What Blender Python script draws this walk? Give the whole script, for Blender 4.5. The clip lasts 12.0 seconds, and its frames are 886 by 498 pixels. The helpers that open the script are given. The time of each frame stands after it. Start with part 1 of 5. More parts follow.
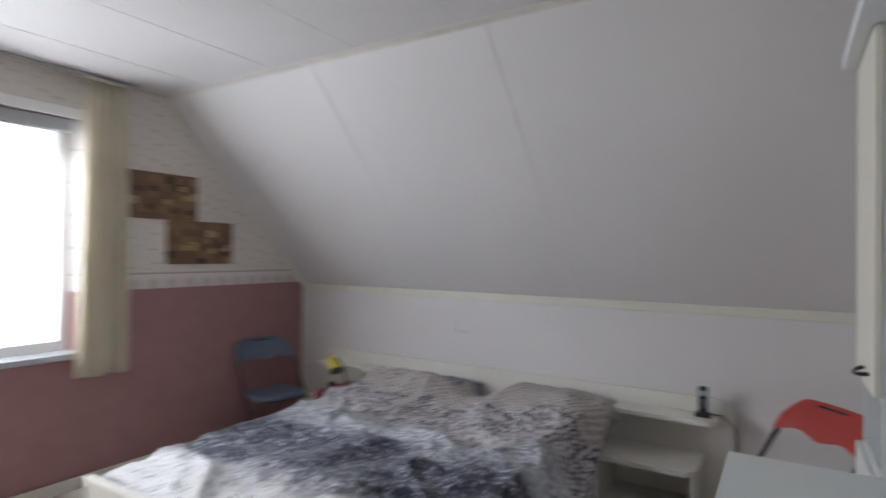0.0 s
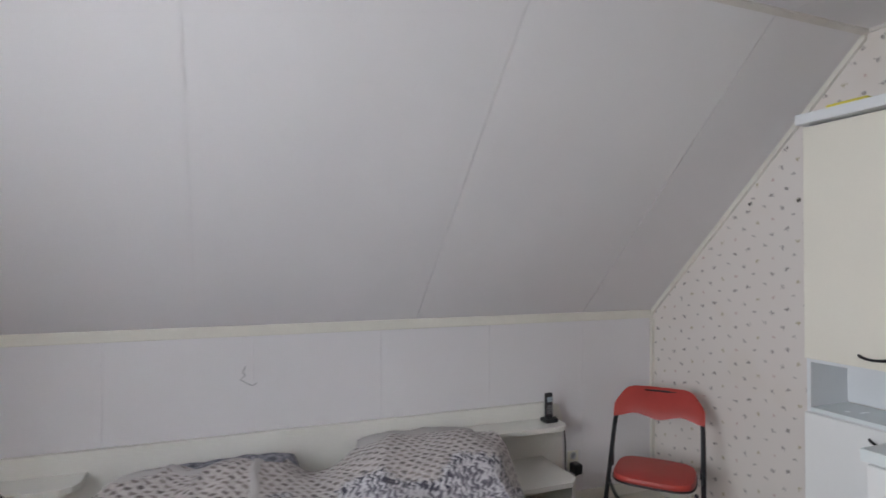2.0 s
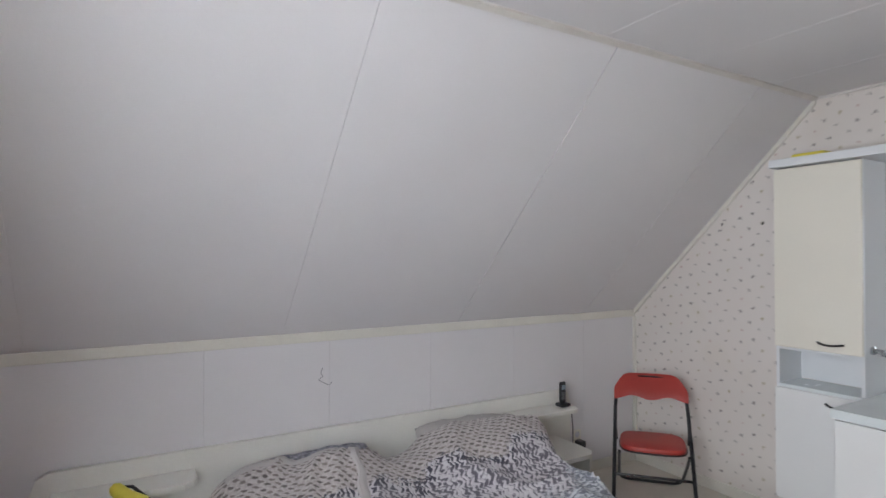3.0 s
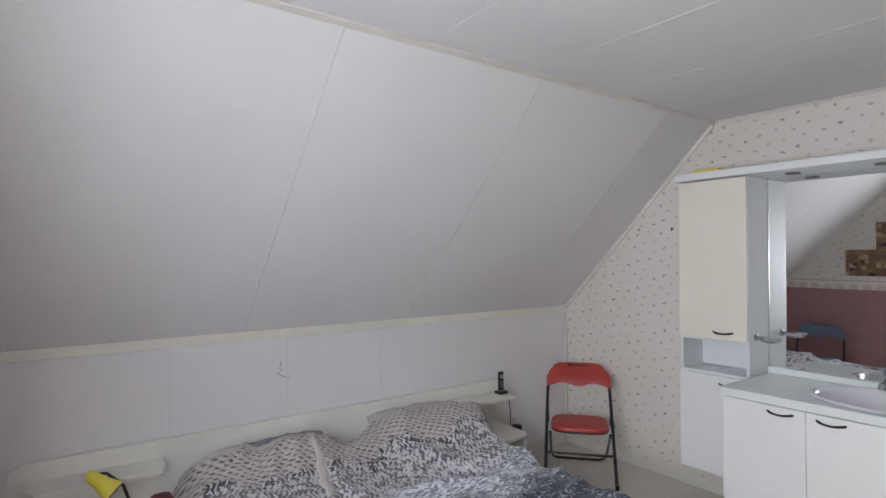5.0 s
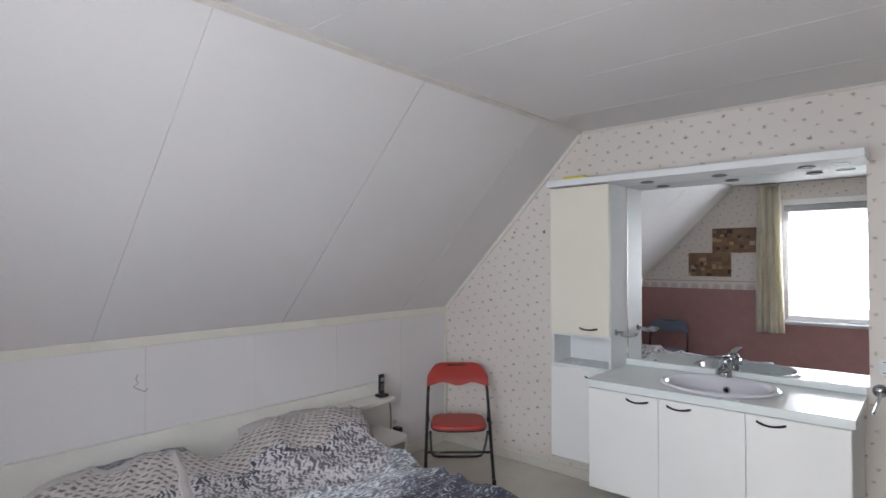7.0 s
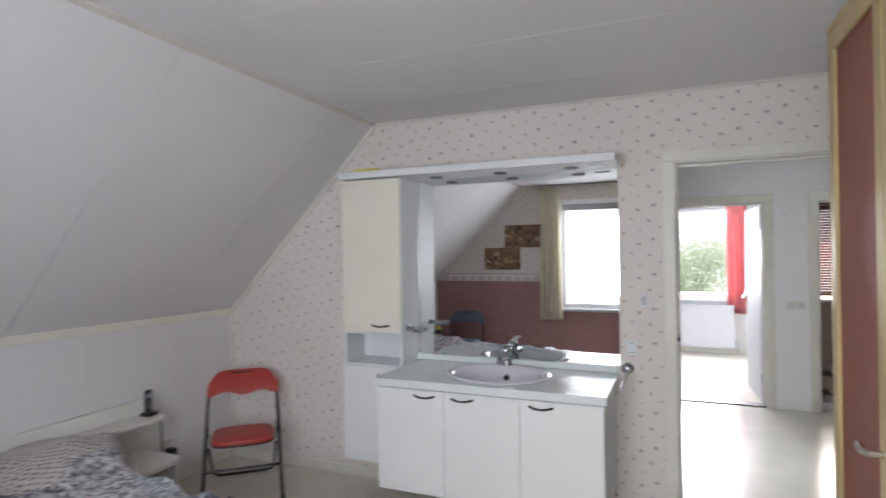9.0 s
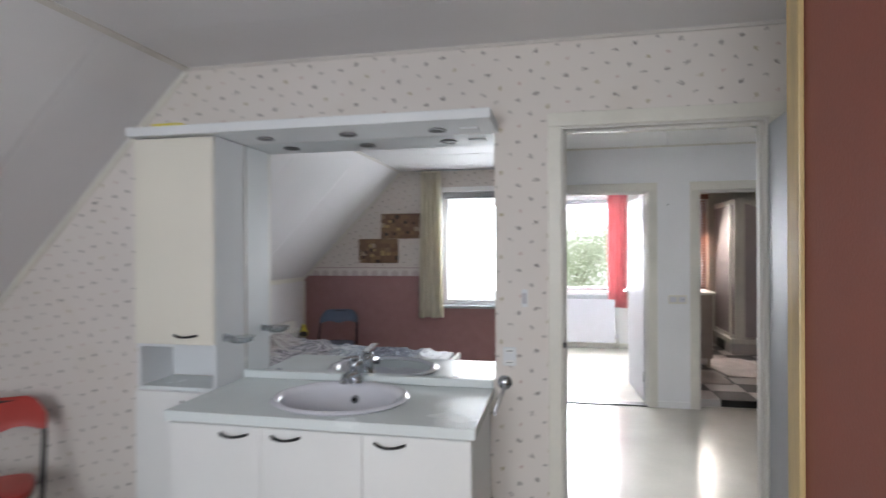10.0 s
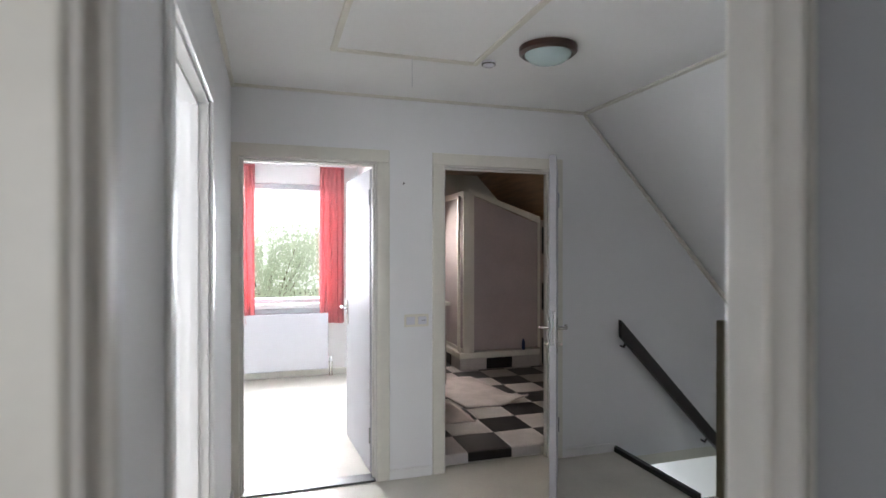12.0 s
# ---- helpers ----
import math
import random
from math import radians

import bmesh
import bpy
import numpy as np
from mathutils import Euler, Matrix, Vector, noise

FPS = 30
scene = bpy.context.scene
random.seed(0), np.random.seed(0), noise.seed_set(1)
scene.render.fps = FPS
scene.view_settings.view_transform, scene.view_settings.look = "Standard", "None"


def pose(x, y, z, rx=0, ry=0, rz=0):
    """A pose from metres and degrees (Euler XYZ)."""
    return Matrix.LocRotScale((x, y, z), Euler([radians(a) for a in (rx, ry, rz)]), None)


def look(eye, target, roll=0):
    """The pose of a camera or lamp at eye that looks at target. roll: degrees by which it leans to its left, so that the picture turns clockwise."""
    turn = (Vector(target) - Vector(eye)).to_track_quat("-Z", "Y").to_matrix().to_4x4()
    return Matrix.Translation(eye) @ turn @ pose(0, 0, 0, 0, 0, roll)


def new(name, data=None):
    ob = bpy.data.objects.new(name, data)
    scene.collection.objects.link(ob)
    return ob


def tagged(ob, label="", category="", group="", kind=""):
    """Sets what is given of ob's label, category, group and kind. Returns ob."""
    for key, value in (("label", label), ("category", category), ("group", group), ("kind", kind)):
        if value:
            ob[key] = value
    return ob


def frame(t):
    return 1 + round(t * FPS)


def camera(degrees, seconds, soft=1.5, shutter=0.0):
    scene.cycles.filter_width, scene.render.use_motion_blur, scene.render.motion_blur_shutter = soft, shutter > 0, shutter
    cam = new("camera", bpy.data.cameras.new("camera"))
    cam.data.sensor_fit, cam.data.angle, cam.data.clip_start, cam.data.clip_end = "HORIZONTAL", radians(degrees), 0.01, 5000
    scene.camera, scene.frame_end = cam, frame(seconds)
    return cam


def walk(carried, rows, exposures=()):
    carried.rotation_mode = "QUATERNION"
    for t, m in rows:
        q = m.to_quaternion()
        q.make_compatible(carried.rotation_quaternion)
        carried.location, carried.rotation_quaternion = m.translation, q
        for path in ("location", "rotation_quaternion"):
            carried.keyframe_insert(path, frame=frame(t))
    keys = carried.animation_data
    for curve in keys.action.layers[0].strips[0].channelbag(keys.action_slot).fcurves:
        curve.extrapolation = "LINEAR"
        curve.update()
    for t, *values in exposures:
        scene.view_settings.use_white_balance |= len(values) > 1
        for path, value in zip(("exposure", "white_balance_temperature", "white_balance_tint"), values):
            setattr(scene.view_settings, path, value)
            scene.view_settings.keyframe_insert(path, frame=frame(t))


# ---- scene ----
cam = camera(77.6, 12.0, 1.5, 0.55)
PATH = [
    (0, (0.179, 0.6, 1.404), (-0.88, 2.296, 1.421), 0.7),
    (0.5, (-0.34, 0.895, 1.418), (-0.677, 2.866, 1.431), 0.7),
    (1, (-0.857, 1.065, 1.417), (-0.714, 3.059, 1.445), 0.8),
    (1.5, (-1.364, 1.197, 1.427), (-0.784, 3.111, 1.46), 0.5),
    (2, (-1.882, 1.207, 1.46), (-1.155, 3.07, 1.491), 0.2),
    (2.5, (-2.378, 1.184, 1.46), (-1.491, 2.976, 1.501), 0.3),
    (3, (-2.75, 1.126, 1.537), (-1.732, 2.847, 1.563), 0.0),
    (3.5, (-2.885, 0.956, 1.612), (-1.787, 2.628, 1.617), -0.4),
    (5.5, (-2.934, 0.857, 1.547), (-1.696, 2.427, 1.58), -0.1),
    (6, (-2.897, 0.855, 1.552), (-1.561, 2.343, 1.582), -0.2),
    (6.5, (-2.905, 0.882, 1.547), (-1.471, 2.277, 1.577), -0.2),
    (8.5, (-2.864, 0.861, 1.538), (-1.141, 1.875, 1.572), -0.3),
    (9, (-2.672, 0.832, 1.537), (-0.827, 1.605, 1.554), -0.6),
    (9.5, (-2.28, 0.798, 1.538), (-0.373, 1.4, 1.545), -0.5),
    (10, (-1.899, 0.847, 1.49), (0.06, 1.251, 1.487), -0.3),
    (10.5, (-1.413, 0.808, 1.484), (0.587, 0.854, 1.47), -0.0),
    (11, (-0.911, 0.836, 1.493), (1.052, 0.453, 1.474), -0.6),
    (11.5, (-0.37, 0.784, 1.488), (1.537, 0.181, 1.467), -0.3),
    (12, (0.084, 0.655, 1.473), (1.992, 0.055, 1.468), -0.0),
]
EXPOSURES = [(0.0, -0.26), (0.7, -0.26), (1.6, -0.15), (2.6, -0.06), (6.5, -0.06), (8.5, -0.14), (10.0, -0.2), (10.6, -0.28), (11.3, -0.28), (12.0, -0.2)]
walk(cam, [(t, look(eye, target, roll)) for t, eye, target, roll in PATH], EXPOSURES)

# ---- light ----
world = bpy.data.worlds.new("sky")
scene.world = world
world.use_nodes = True
_nt = world.node_tree
_sky = _nt.nodes.new("ShaderNodeTexSky")
_sky.sky_type, _sky.sun_disc = "NISHITA", False
_sky.sun_elevation, _sky.sun_rotation = radians(50), radians(200)
_sky.air_density, _sky.dust_density = 1.5, 4.0
_bg = _nt.nodes["Background"]
_bg.inputs["Strength"].default_value = 0.15
_nt.links.new(_sky.outputs[0], _bg.inputs[0])
_sun = bpy.data.lights.new("sun", "SUN")
_sun.energy, _sun.angle, _sun.color = 5.0, radians(20), (1, 0.97, 0.92)
new("sun", _sun).matrix_world = look((0, 0, 20), (0.6, 8, 0))


def window_light(name, at, target, w, h, watts, colour=(0.885, 0.925, 1.0), spread=180):
    """Sky light that comes in through an opening."""
    d = bpy.data.lights.new(name, "AREA")
    d.shape, d.size, d.size_y, d.energy, d.color, d.spread = "RECTANGLE", w, h, watts, colour, radians(spread)
    ob = new(name, d)
    ob.matrix_world = look(at, target)
    return ob


window_light("bedroom_window_light", (-3.485, 1.42, 1.47), (0, 2.3, 0.2), 1.36, 1.1, 69)
window_light("far_room_window_light", (6.9, 0.55, 1.5), (0, 0.2, 1.7), 1.2, 1.3, 420)
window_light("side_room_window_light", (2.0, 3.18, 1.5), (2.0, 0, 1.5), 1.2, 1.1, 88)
# the warm tint also stands in for an unseen bathroom lamp
window_light("bathroom_window_light", (6.975, -1.07, 1.52), (4.4, -1.0, 0.0), 0.56, 1.28, 40, (1.0, 0.90, 0.84), 115)
window_light("stairwell_window_light", (4.9, -2.4, -1.2), (2.7, -2.4, -1.6), 0.9, 1.0, 14)

# ---- materials ----


def mat(name, col, rough=0.5, metal=0.0, var=0.06, scale=6.0, fine=90.0, bump=0.05, spec=0.5, coat=0.0, stretch=(1, 1, 1), col2=None, spread=0.08):
    """A paint, plastic, wood or metal with variation at two scales and fine relief."""
    m = bpy.data.materials.new(name)
    m.use_nodes = True
    nt = m.node_tree
    b = nt.nodes["Principled BSDF"]
    tc = nt.nodes.new("ShaderNodeTexCoord")
    mp = nt.nodes.new("ShaderNodeMapping")
    mp.inputs["Scale"].default_value = stretch
    nt.links.new(tc.outputs["Object"], mp.inputs[0])
    n1, n2 = nt.nodes.new("ShaderNodeTexNoise"), nt.nodes.new("ShaderNodeTexNoise")
    n1.inputs["Scale"].default_value, n1.inputs["Detail"].default_value = scale, 4
    n2.inputs["Scale"].default_value, n2.inputs["Detail"].default_value = fine, 3
    for n in (n1, n2):
        nt.links.new(mp.outputs[0], n.inputs["Vector"])
    add = nt.nodes.new("ShaderNodeMath")
    add.operation = "MULTIPLY_ADD"
    add.inputs[1].default_value = 0.35
    nt.links.new(n2.outputs["Fac"], add.inputs[0])
    nt.links.new(n1.outputs["Fac"], add.inputs[2])
    ramp = nt.nodes.new("ShaderNodeMix")
    ramp.data_type = "RGBA"
    dark = col2 or tuple(c * (1 - 2.2 * var) for c in col)
    ramp.inputs["A"].default_value, ramp.inputs["B"].default_value = (*dark, 1), (*[min(1, c * (1 + var)) for c in col], 1)
    mr = nt.nodes.new("ShaderNodeMapRange")
    mr.inputs["From Min"].default_value, mr.inputs["From Max"].default_value = 0.4, 0.95
    nt.links.new(add.outputs[0], mr.inputs["Value"])
    nt.links.new(mr.outputs[0], ramp.inputs["Factor"])
    nt.links.new(ramp.outputs["Result"], b.inputs["Base Color"])
    rr = nt.nodes.new("ShaderNodeMapRange")
    rr.inputs["To Min"].default_value, rr.inputs["To Max"].default_value = max(0, rough - spread), min(1, rough + spread)
    nt.links.new(n1.outputs["Fac"], rr.inputs["Value"])
    nt.links.new(rr.outputs[0], b.inputs["Roughness"])
    b.inputs["Metallic"].default_value, b.inputs["Specular IOR Level"].default_value = metal, spec
    b.inputs["Coat Weight"].default_value = coat
    if bump:
        bp = nt.nodes.new("ShaderNodeBump")
        bp.inputs["Strength"].default_value, bp.inputs["Distance"].default_value = bump, 0.01
        nt.links.new(n2.outputs["Fac"], bp.inputs["Height"])
        nt.links.new(bp.outputs[0], b.inputs["Normal"])
    return m


class Graph:
    """Short hand for node arithmetic in a material."""

    def __init__(self, m):
        self.t = m.node_tree

    def put(self, sock, v):
        if isinstance(v, (int, float)):
            sock.default_value = v
        elif isinstance(v, tuple):
            sock.default_value = v
        else:
            self.t.links.new(v, sock)

    def m(self, op, a, b=0.0, c=0.0):
        n = self.t.nodes.new("ShaderNodeMath")
        n.operation = op
        for i, v in enumerate((a, b, c)):
            self.put(n.inputs[i], v)
        return n.outputs[0]

    def mix(self, f, a, b):
        n = self.t.nodes.new("ShaderNodeMix")
        n.data_type = "RGBA"
        self.put(n.inputs["Factor"], f)
        self.put(n.inputs["A"], a)
        self.put(n.inputs["B"], b)
        return n.outputs["Result"]

    def step(self, v, lo, hi):
        n = self.t.nodes.new("ShaderNodeMapRange")
        n.interpolation_type = "SMOOTHSTEP"
        self.put(n.inputs["Value"], v)
        n.inputs["From Min"].default_value, n.inputs["From Max"].default_value = lo, hi
        return n.outputs[0]

    def noise(self, vec, scale, detail=2.0):
        n = self.t.nodes.new("ShaderNodeTexNoise")
        self.put(n.inputs["Vector"], vec)
        n.inputs["Scale"].default_value, n.inputs["Detail"].default_value = scale, detail
        return n.outputs["Fac"]

    def white(self, a, b, out="Value"):
        c = self.t.nodes.new("ShaderNodeCombineXYZ")
        self.put(c.inputs[0], a)
        self.put(c.inputs[1], b)
        n = self.t.nodes.new("ShaderNodeTexWhiteNoise")
        n.noise_dimensions = "2D"
        self.t.links.new(c.outputs[0], n.inputs["Vector"])
        return n.outputs[out]

    def coords(self):
        tc = self.t.nodes.new("ShaderNodeTexCoord")
        sp = self.t.nodes.new("ShaderNodeSeparateXYZ")
        self.t.links.new(tc.outputs["Object"], sp.inputs[0])
        return tc.outputs["Object"], sp.outputs[0], sp.outputs[1], sp.outputs[2]


def wallpaper_mat(name, border=False):
    """Off-white wallpaper with small printed sprigs in a half-drop repeat; with a border, pink below and a shell band."""
    m = bpy.data.materials.new(name)
    m.use_nodes = True
    g = Graph(m)
    b = m.node_tree.nodes["Principled BSDF"]
    vec, x, y, z = g.coords()
    wide, high = 0.215, 0.195
    col = g.m("FLOOR", g.m("DIVIDE", y, wide))
    across = g.m("FRACT", g.m("DIVIDE", y, wide))
    down = g.m("ADD", g.m("DIVIDE", z, high), g.m("MULTIPLY", g.m("MODULO", g.m("ABSOLUTE", col), 2.0), 0.5))
    blot = g.noise(vec, 190.0, 3.0)
    leaf = g.noise(vec, 95.0, 1.0)
    rough_edge = g.m("ADD", g.m("MULTIPLY", g.m("SUBTRACT", blot, 0.5), 2.6), g.m("MULTIPLY", g.m("SUBTRACT", leaf, 0.5), 2.2))
    grey, tint, gold = 0.0, 0.0, 0.0
    # one repeat of the print: place across and down, half width, flatness, tilt, strength, ink
    for su, sv, sr, flat, tilt, ink, kind in ((0.36, 0.23, 0.0130, 1.4, 0.25, 0.95, 0), (0.73, 0.11, 0.0125, 1.4, -0.2, 0.85, 0), (0.47, 0.77, 0.0120, 1.2, -0.35, 0.75, 0), (0.70, 0.50, 0.0095, 1.3, 0.1, 0.55, 1),
                                              (0.91, 0.84, 0.0125, 1.7, -0.5, 0.58, 0), (0.20, 0.58, 0.0115, 1.9, 0.1, 0.66, 0), (0.10, 0.92, 0.0105, 1.1, 0.0, 0.75, 2)):
        lu = g.m("MULTIPLY", g.m("SUBTRACT", across, su), wide)
        lv = g.m("MULTIPLY", g.m("SUBTRACT", g.m("FRACT", g.m("SUBTRACT", down, sv - 0.5)), 0.5), high)
        lv = g.m("MULTIPLY", g.m("ADD", lv, g.m("MULTIPLY", lu, tilt * 0.6)), flat)
        d = g.m("DIVIDE", g.m("SQRT", g.m("ADD", g.m("MULTIPLY", lu, lu), g.m("MULTIPLY", lv, lv))), sr)
        m_ = g.m("MULTIPLY", g.m("SUBTRACT", 1.0, g.step(g.m("ADD", d, rough_edge), 0.35, 1.15)), ink)
        if kind == 0:
            grey = g.m("MAXIMUM", m_, grey)
        elif kind == 1:
            tint = m_
        else:
            gold = m_
    soil = g.noise(vec, 1.3, 4.0)
    paper = g.mix(soil, (0.668, 0.620, 0.578, 1), (0.748, 0.702, 0.663, 1))
    paper = g.mix(g.m("MULTIPLY", g.step(g.noise(vec, 3.1, 3.0), 0.55, 0.75), 0.35), paper, (0.66, 0.60, 0.525, 1))
    out = g.mix(tint, paper, (0.46, 0.27, 0.25, 1))
    out = g.mix(gold, out, (0.40, 0.34, 0.20, 1))
    out = g.mix(g.m("MULTIPLY", grey, 0.92), out, (0.235, 0.21, 0.198, 1))
    if border:
        hop = g.m("SUBTRACT", g.m("FRACT", g.m("DIVIDE", y, 0.13)), 0.5)
        rise = g.m("DIVIDE", g.m("SUBTRACT", z, 1.172), 0.05)
        fan = g.m("SQRT", g.m("ADD", g.m("POWER", g.m("MULTIPLY", hop, 2.6), 2.0), g.m("MULTIPLY", rise, rise)))
        shell = g.m("MULTIPLY", g.m("SUBTRACT", 1.0, g.step(g.m("ADD", fan, g.m("MULTIPLY", g.m("SUBTRACT", g.noise(vec, 60.0, 2.0), 0.5), 1.3)), 0.75, 1.1)), 0.9)
        band = g.mix(g.m("MULTIPLY", shell, 0.6), (0.72, 0.67, 0.64, 1), (0.45, 0.36, 0.37, 1))
        out = g.mix(g.m("GREATER_THAN", z, 1.255), band, out)
        edge = g.m("GREATER_THAN", z, 1.152)
        line = g.m("LESS_THAN", g.m("ABSOLUTE", g.m("SUBTRACT", z, 1.252)), 0.006)
        out = g.mix(line, out, (0.5, 0.4, 0.4, 1))
        pink = g.mix(g.m("ADD", g.m("MULTIPLY", g.noise(vec, 9.0, 5.0), 0.7), g.m("MULTIPLY", g.noise(vec, 120.0, 2.0), 0.3)), (0.28, 0.145, 0.148, 1), (0.42, 0.24, 0.24, 1))
        out = g.mix(edge, pink, out)
    g.put(b.inputs["Base Color"], out)
    b.inputs["Roughness"].default_value = 0.75
    bp = m.node_tree.nodes.new("ShaderNodeBump")
    bp.inputs["Strength"].default_value, bp.inputs["Distance"].default_value = 0.12, 0.004
    g.put(bp.inputs["Height"], g.noise(vec, 260.0, 3.0))
    m.node_tree.links.new(bp.outputs[0], b.inputs["Normal"])
    return m


def glass_mat():
    m = bpy.data.materials.new("window_glass")
    m.use_nodes = True
    nt = m.node_tree
    nt.nodes.remove(nt.nodes["Principled BSDF"])
    out = nt.nodes["Material Output"]
    tr, gl, mx, fr = (nt.nodes.new("ShaderNode" + k) for k in ("BsdfTransparent", "BsdfGlossy", "MixShader", "Fresnel"))
    gl.inputs["Roughness"].default_value = 0.02
    nt.links.new(fr.outputs[0], mx.inputs[0])
    nt.links.new(tr.outputs[0], mx.inputs[1])
    nt.links.new(gl.outputs[0], mx.inputs[2])
    nt.links.new(mx.outputs[0], out.inputs[0])
    return m


M_SLOPE = mat("white_board", (0.71, 0.695, 0.705), 0.55, var=0.02, scale=1.5, fine=160, bump=0.04)
M_WHITE = mat("white_paint", (0.84, 0.84, 0.84), 0.5, var=0.02, scale=1.5, fine=120, bump=0.06)
M_HALL = mat("hall_wall_paint", (0.825, 0.83, 0.84), 0.8, spec=0.03, var=0.02, scale=1.5, fine=140, bump=0.12)
M_TRIM = mat("cream_trim", (0.72, 0.70, 0.63), 0.42, var=0.04, scale=5, fine=60, bump=0.04)
M_DOORW = mat("grey_white_lacquer", (0.50, 0.495, 0.52), 0.55, spec=0.12, var=0.02, scale=3, fine=50, bump=0.015, spread=0.02)
# darker copy of the door lacquer: the wardrobe's shade is put into its colour
M_DOOR_SHADED = mat("shaded_grey_white_lacquer", (0.29, 0.296, 0.302), 0.52, spec=0.14, var=0.015, scale=3, fine=160, bump=0.01, spread=0.015)
M_FLOOR = mat("vinyl_floor", (0.66, 0.63, 0.555), 0.2, var=0.05, scale=3, fine=45, bump=0.015)
M_PAPER = wallpaper_mat("sprigged_wallpaper")
M_PINK = wallpaper_mat("pink_and_border_wallpaper", True)
M_CAB = mat("cream_laminate", (0.76, 0.73, 0.64), 0.35, var=0.015, scale=3, fine=80, bump=0.02)
M_TOP = mat("pale_grey_laminate", (0.70, 0.75, 0.75), 0.25, var=0.02, scale=4, fine=120, bump=0.02)
M_CABW = mat("white_laminate", (0.72, 0.74, 0.755), 0.5, var=0.015, scale=4, fine=90, bump=0.02)
M_BLACK = mat("black_plastic", (0.012, 0.012, 0.014), 0.3, var=0.1, bump=0.02)
M_CHROME = mat("chrome", (0.47, 0.49, 0.52), 0.22, 1.0, var=0.02, bump=0)
M_MIRROR = mat("mirror_silver", (0.9, 0.92, 0.92), 0.0, 1.0, var=0.0, bump=0)
M_MIRROR.node_tree.nodes["Map Range.001"].inputs["To Max"].default_value = 0.005
M_RED = mat("red_vinyl", (0.42, 0.045, 0.035), 0.42, var=0.08, fine=200, bump=0.08)
M_BLUE = mat("blue_vinyl", (0.10, 0.13, 0.19), 0.42, var=0.08, fine=200, bump=0.08)
M_RUST = mat("rust_panel", (0.235, 0.070, 0.046), 0.5, var=0.06, scale=8, fine=140, bump=0.06)
M_OAK = mat("ochre_wood_edge", (0.46, 0.34, 0.16), 0.4, var=0.12, scale=5, fine=70, bump=0.04, stretch=(8, 8, 0.7))
M_CURT = mat("cream_curtain", (0.80, 0.76, 0.65), 0.85, var=0.06, fine=220, bump=0.15)
M_REDC = mat("red_curtain", (0.62, 0.20, 0.215), 0.85, var=0.08, fine=220, bump=0.15)
for _m, _c in ((M_CURT, (0.8, 0.74, 0.56, 1)), (M_REDC, (0.70, 0.29, 0.30, 1))):
    _t = _m.node_tree
    _tr, _mx = _t.nodes.new("ShaderNodeBsdfTranslucent"), _t.nodes.new("ShaderNodeMixShader")
    _tr.inputs[0].default_value, _mx.inputs[0].default_value = _c, 0.35
    _t.links.new(_t.nodes["Principled BSDF"].outputs[0], _mx.inputs[1])
    _t.links.new(_tr.outputs[0], _mx.inputs[2])
    _t.links.new(_mx.outputs[0], _t.nodes["Material Output"].inputs[0])
M_DARKW = mat("dark_stained_wood", (0.02, 0.014, 0.012), 0.35, var=0.2, fine=60, bump=0.06, stretch=(1, 6, 6))
M_STRIP = mat("aged_beige_strip", (0.63, 0.60, 0.56), 0.5, var=0.06, scale=7, fine=60, bump=0.05)
M_CERAM = mat("white_ceramic", (0.72, 0.72, 0.77), 0.1, var=0.01, bump=0, coat=0.5)
M_GLASS = glass_mat()

# ---- building blocks ----


def box(bm, x0, x1, y0, y1, z0, z1, bev=0.0):
    vs = [bm.verts.new((x, y, z)) for x in (x0, x1) for y in (y0, y1) for z in (z0, z1)]
    fs = [bm.faces.new([vs[i] for i in f]) for f in ((0, 1, 3, 2), (4, 6, 7, 5), (0, 4, 5, 1), (2, 3, 7, 6), (0, 2, 6, 4), (1, 5, 7, 3))]
    if bev:
        es = list({e for f in fs for e in f.edges})
        bmesh.ops.bevel(bm, geom=es, offset=bev, segments=2, affect="EDGES", profile=0.5)


def prism(bm, pts, axis, a, b):
    """A polygon, given in the two other axes in order, pulled from a to b along axis."""
    def at(p, v):
        return {"x": (v, p[0], p[1]), "y": (p[0], v, p[1]), "z": (p[0], p[1], v)}[axis]
    lo, hi = [bm.verts.new(at(p, a)) for p in pts], [bm.verts.new(at(p, b)) for p in pts]
    bm.faces.new(lo[::-1])
    bm.faces.new(hi)
    for i in range(len(pts)):
        j = (i + 1) % len(pts)
        bm.faces.new((lo[i], lo[j], hi[j], hi[i]))


def tube(bm, pts, r, seg=10, closed=False):
    """A round bar along points; r is one radius or one for each point."""
    pts = [Vector(p) for p in pts]
    rs = r if isinstance(r, (list, tuple)) else [r] * len(pts)
    rings, n = [], len(pts)
    up = None
    for i, p in enumerate(pts):
        d = (pts[(i + 1) % n] - pts[i - 1]) if closed or 0 < i < n - 1 else (pts[1] - pts[0] if i == 0 else pts[-1] - pts[-2])
        d.normalize()
        if up is None:
            up = d.orthogonal().normalized()
        up = (up - d * up.dot(d)).normalized()
        side = d.cross(up)
        rings.append([bm.verts.new(p + rs[i] * (math.cos(2 * math.pi * k / seg) * up + math.sin(2 * math.pi * k / seg) * side)) for k in range(seg)])
    for i in range(n if closed else n - 1):
        a, b = rings[i], rings[(i + 1) % n]
        for k in range(seg):
            bm.faces.new((a[k], a[(k + 1) % seg], b[(k + 1) % seg], b[k]))
    if not closed:
        bm.faces.new(rings[0][::-1])
        bm.faces.new(rings[-1])


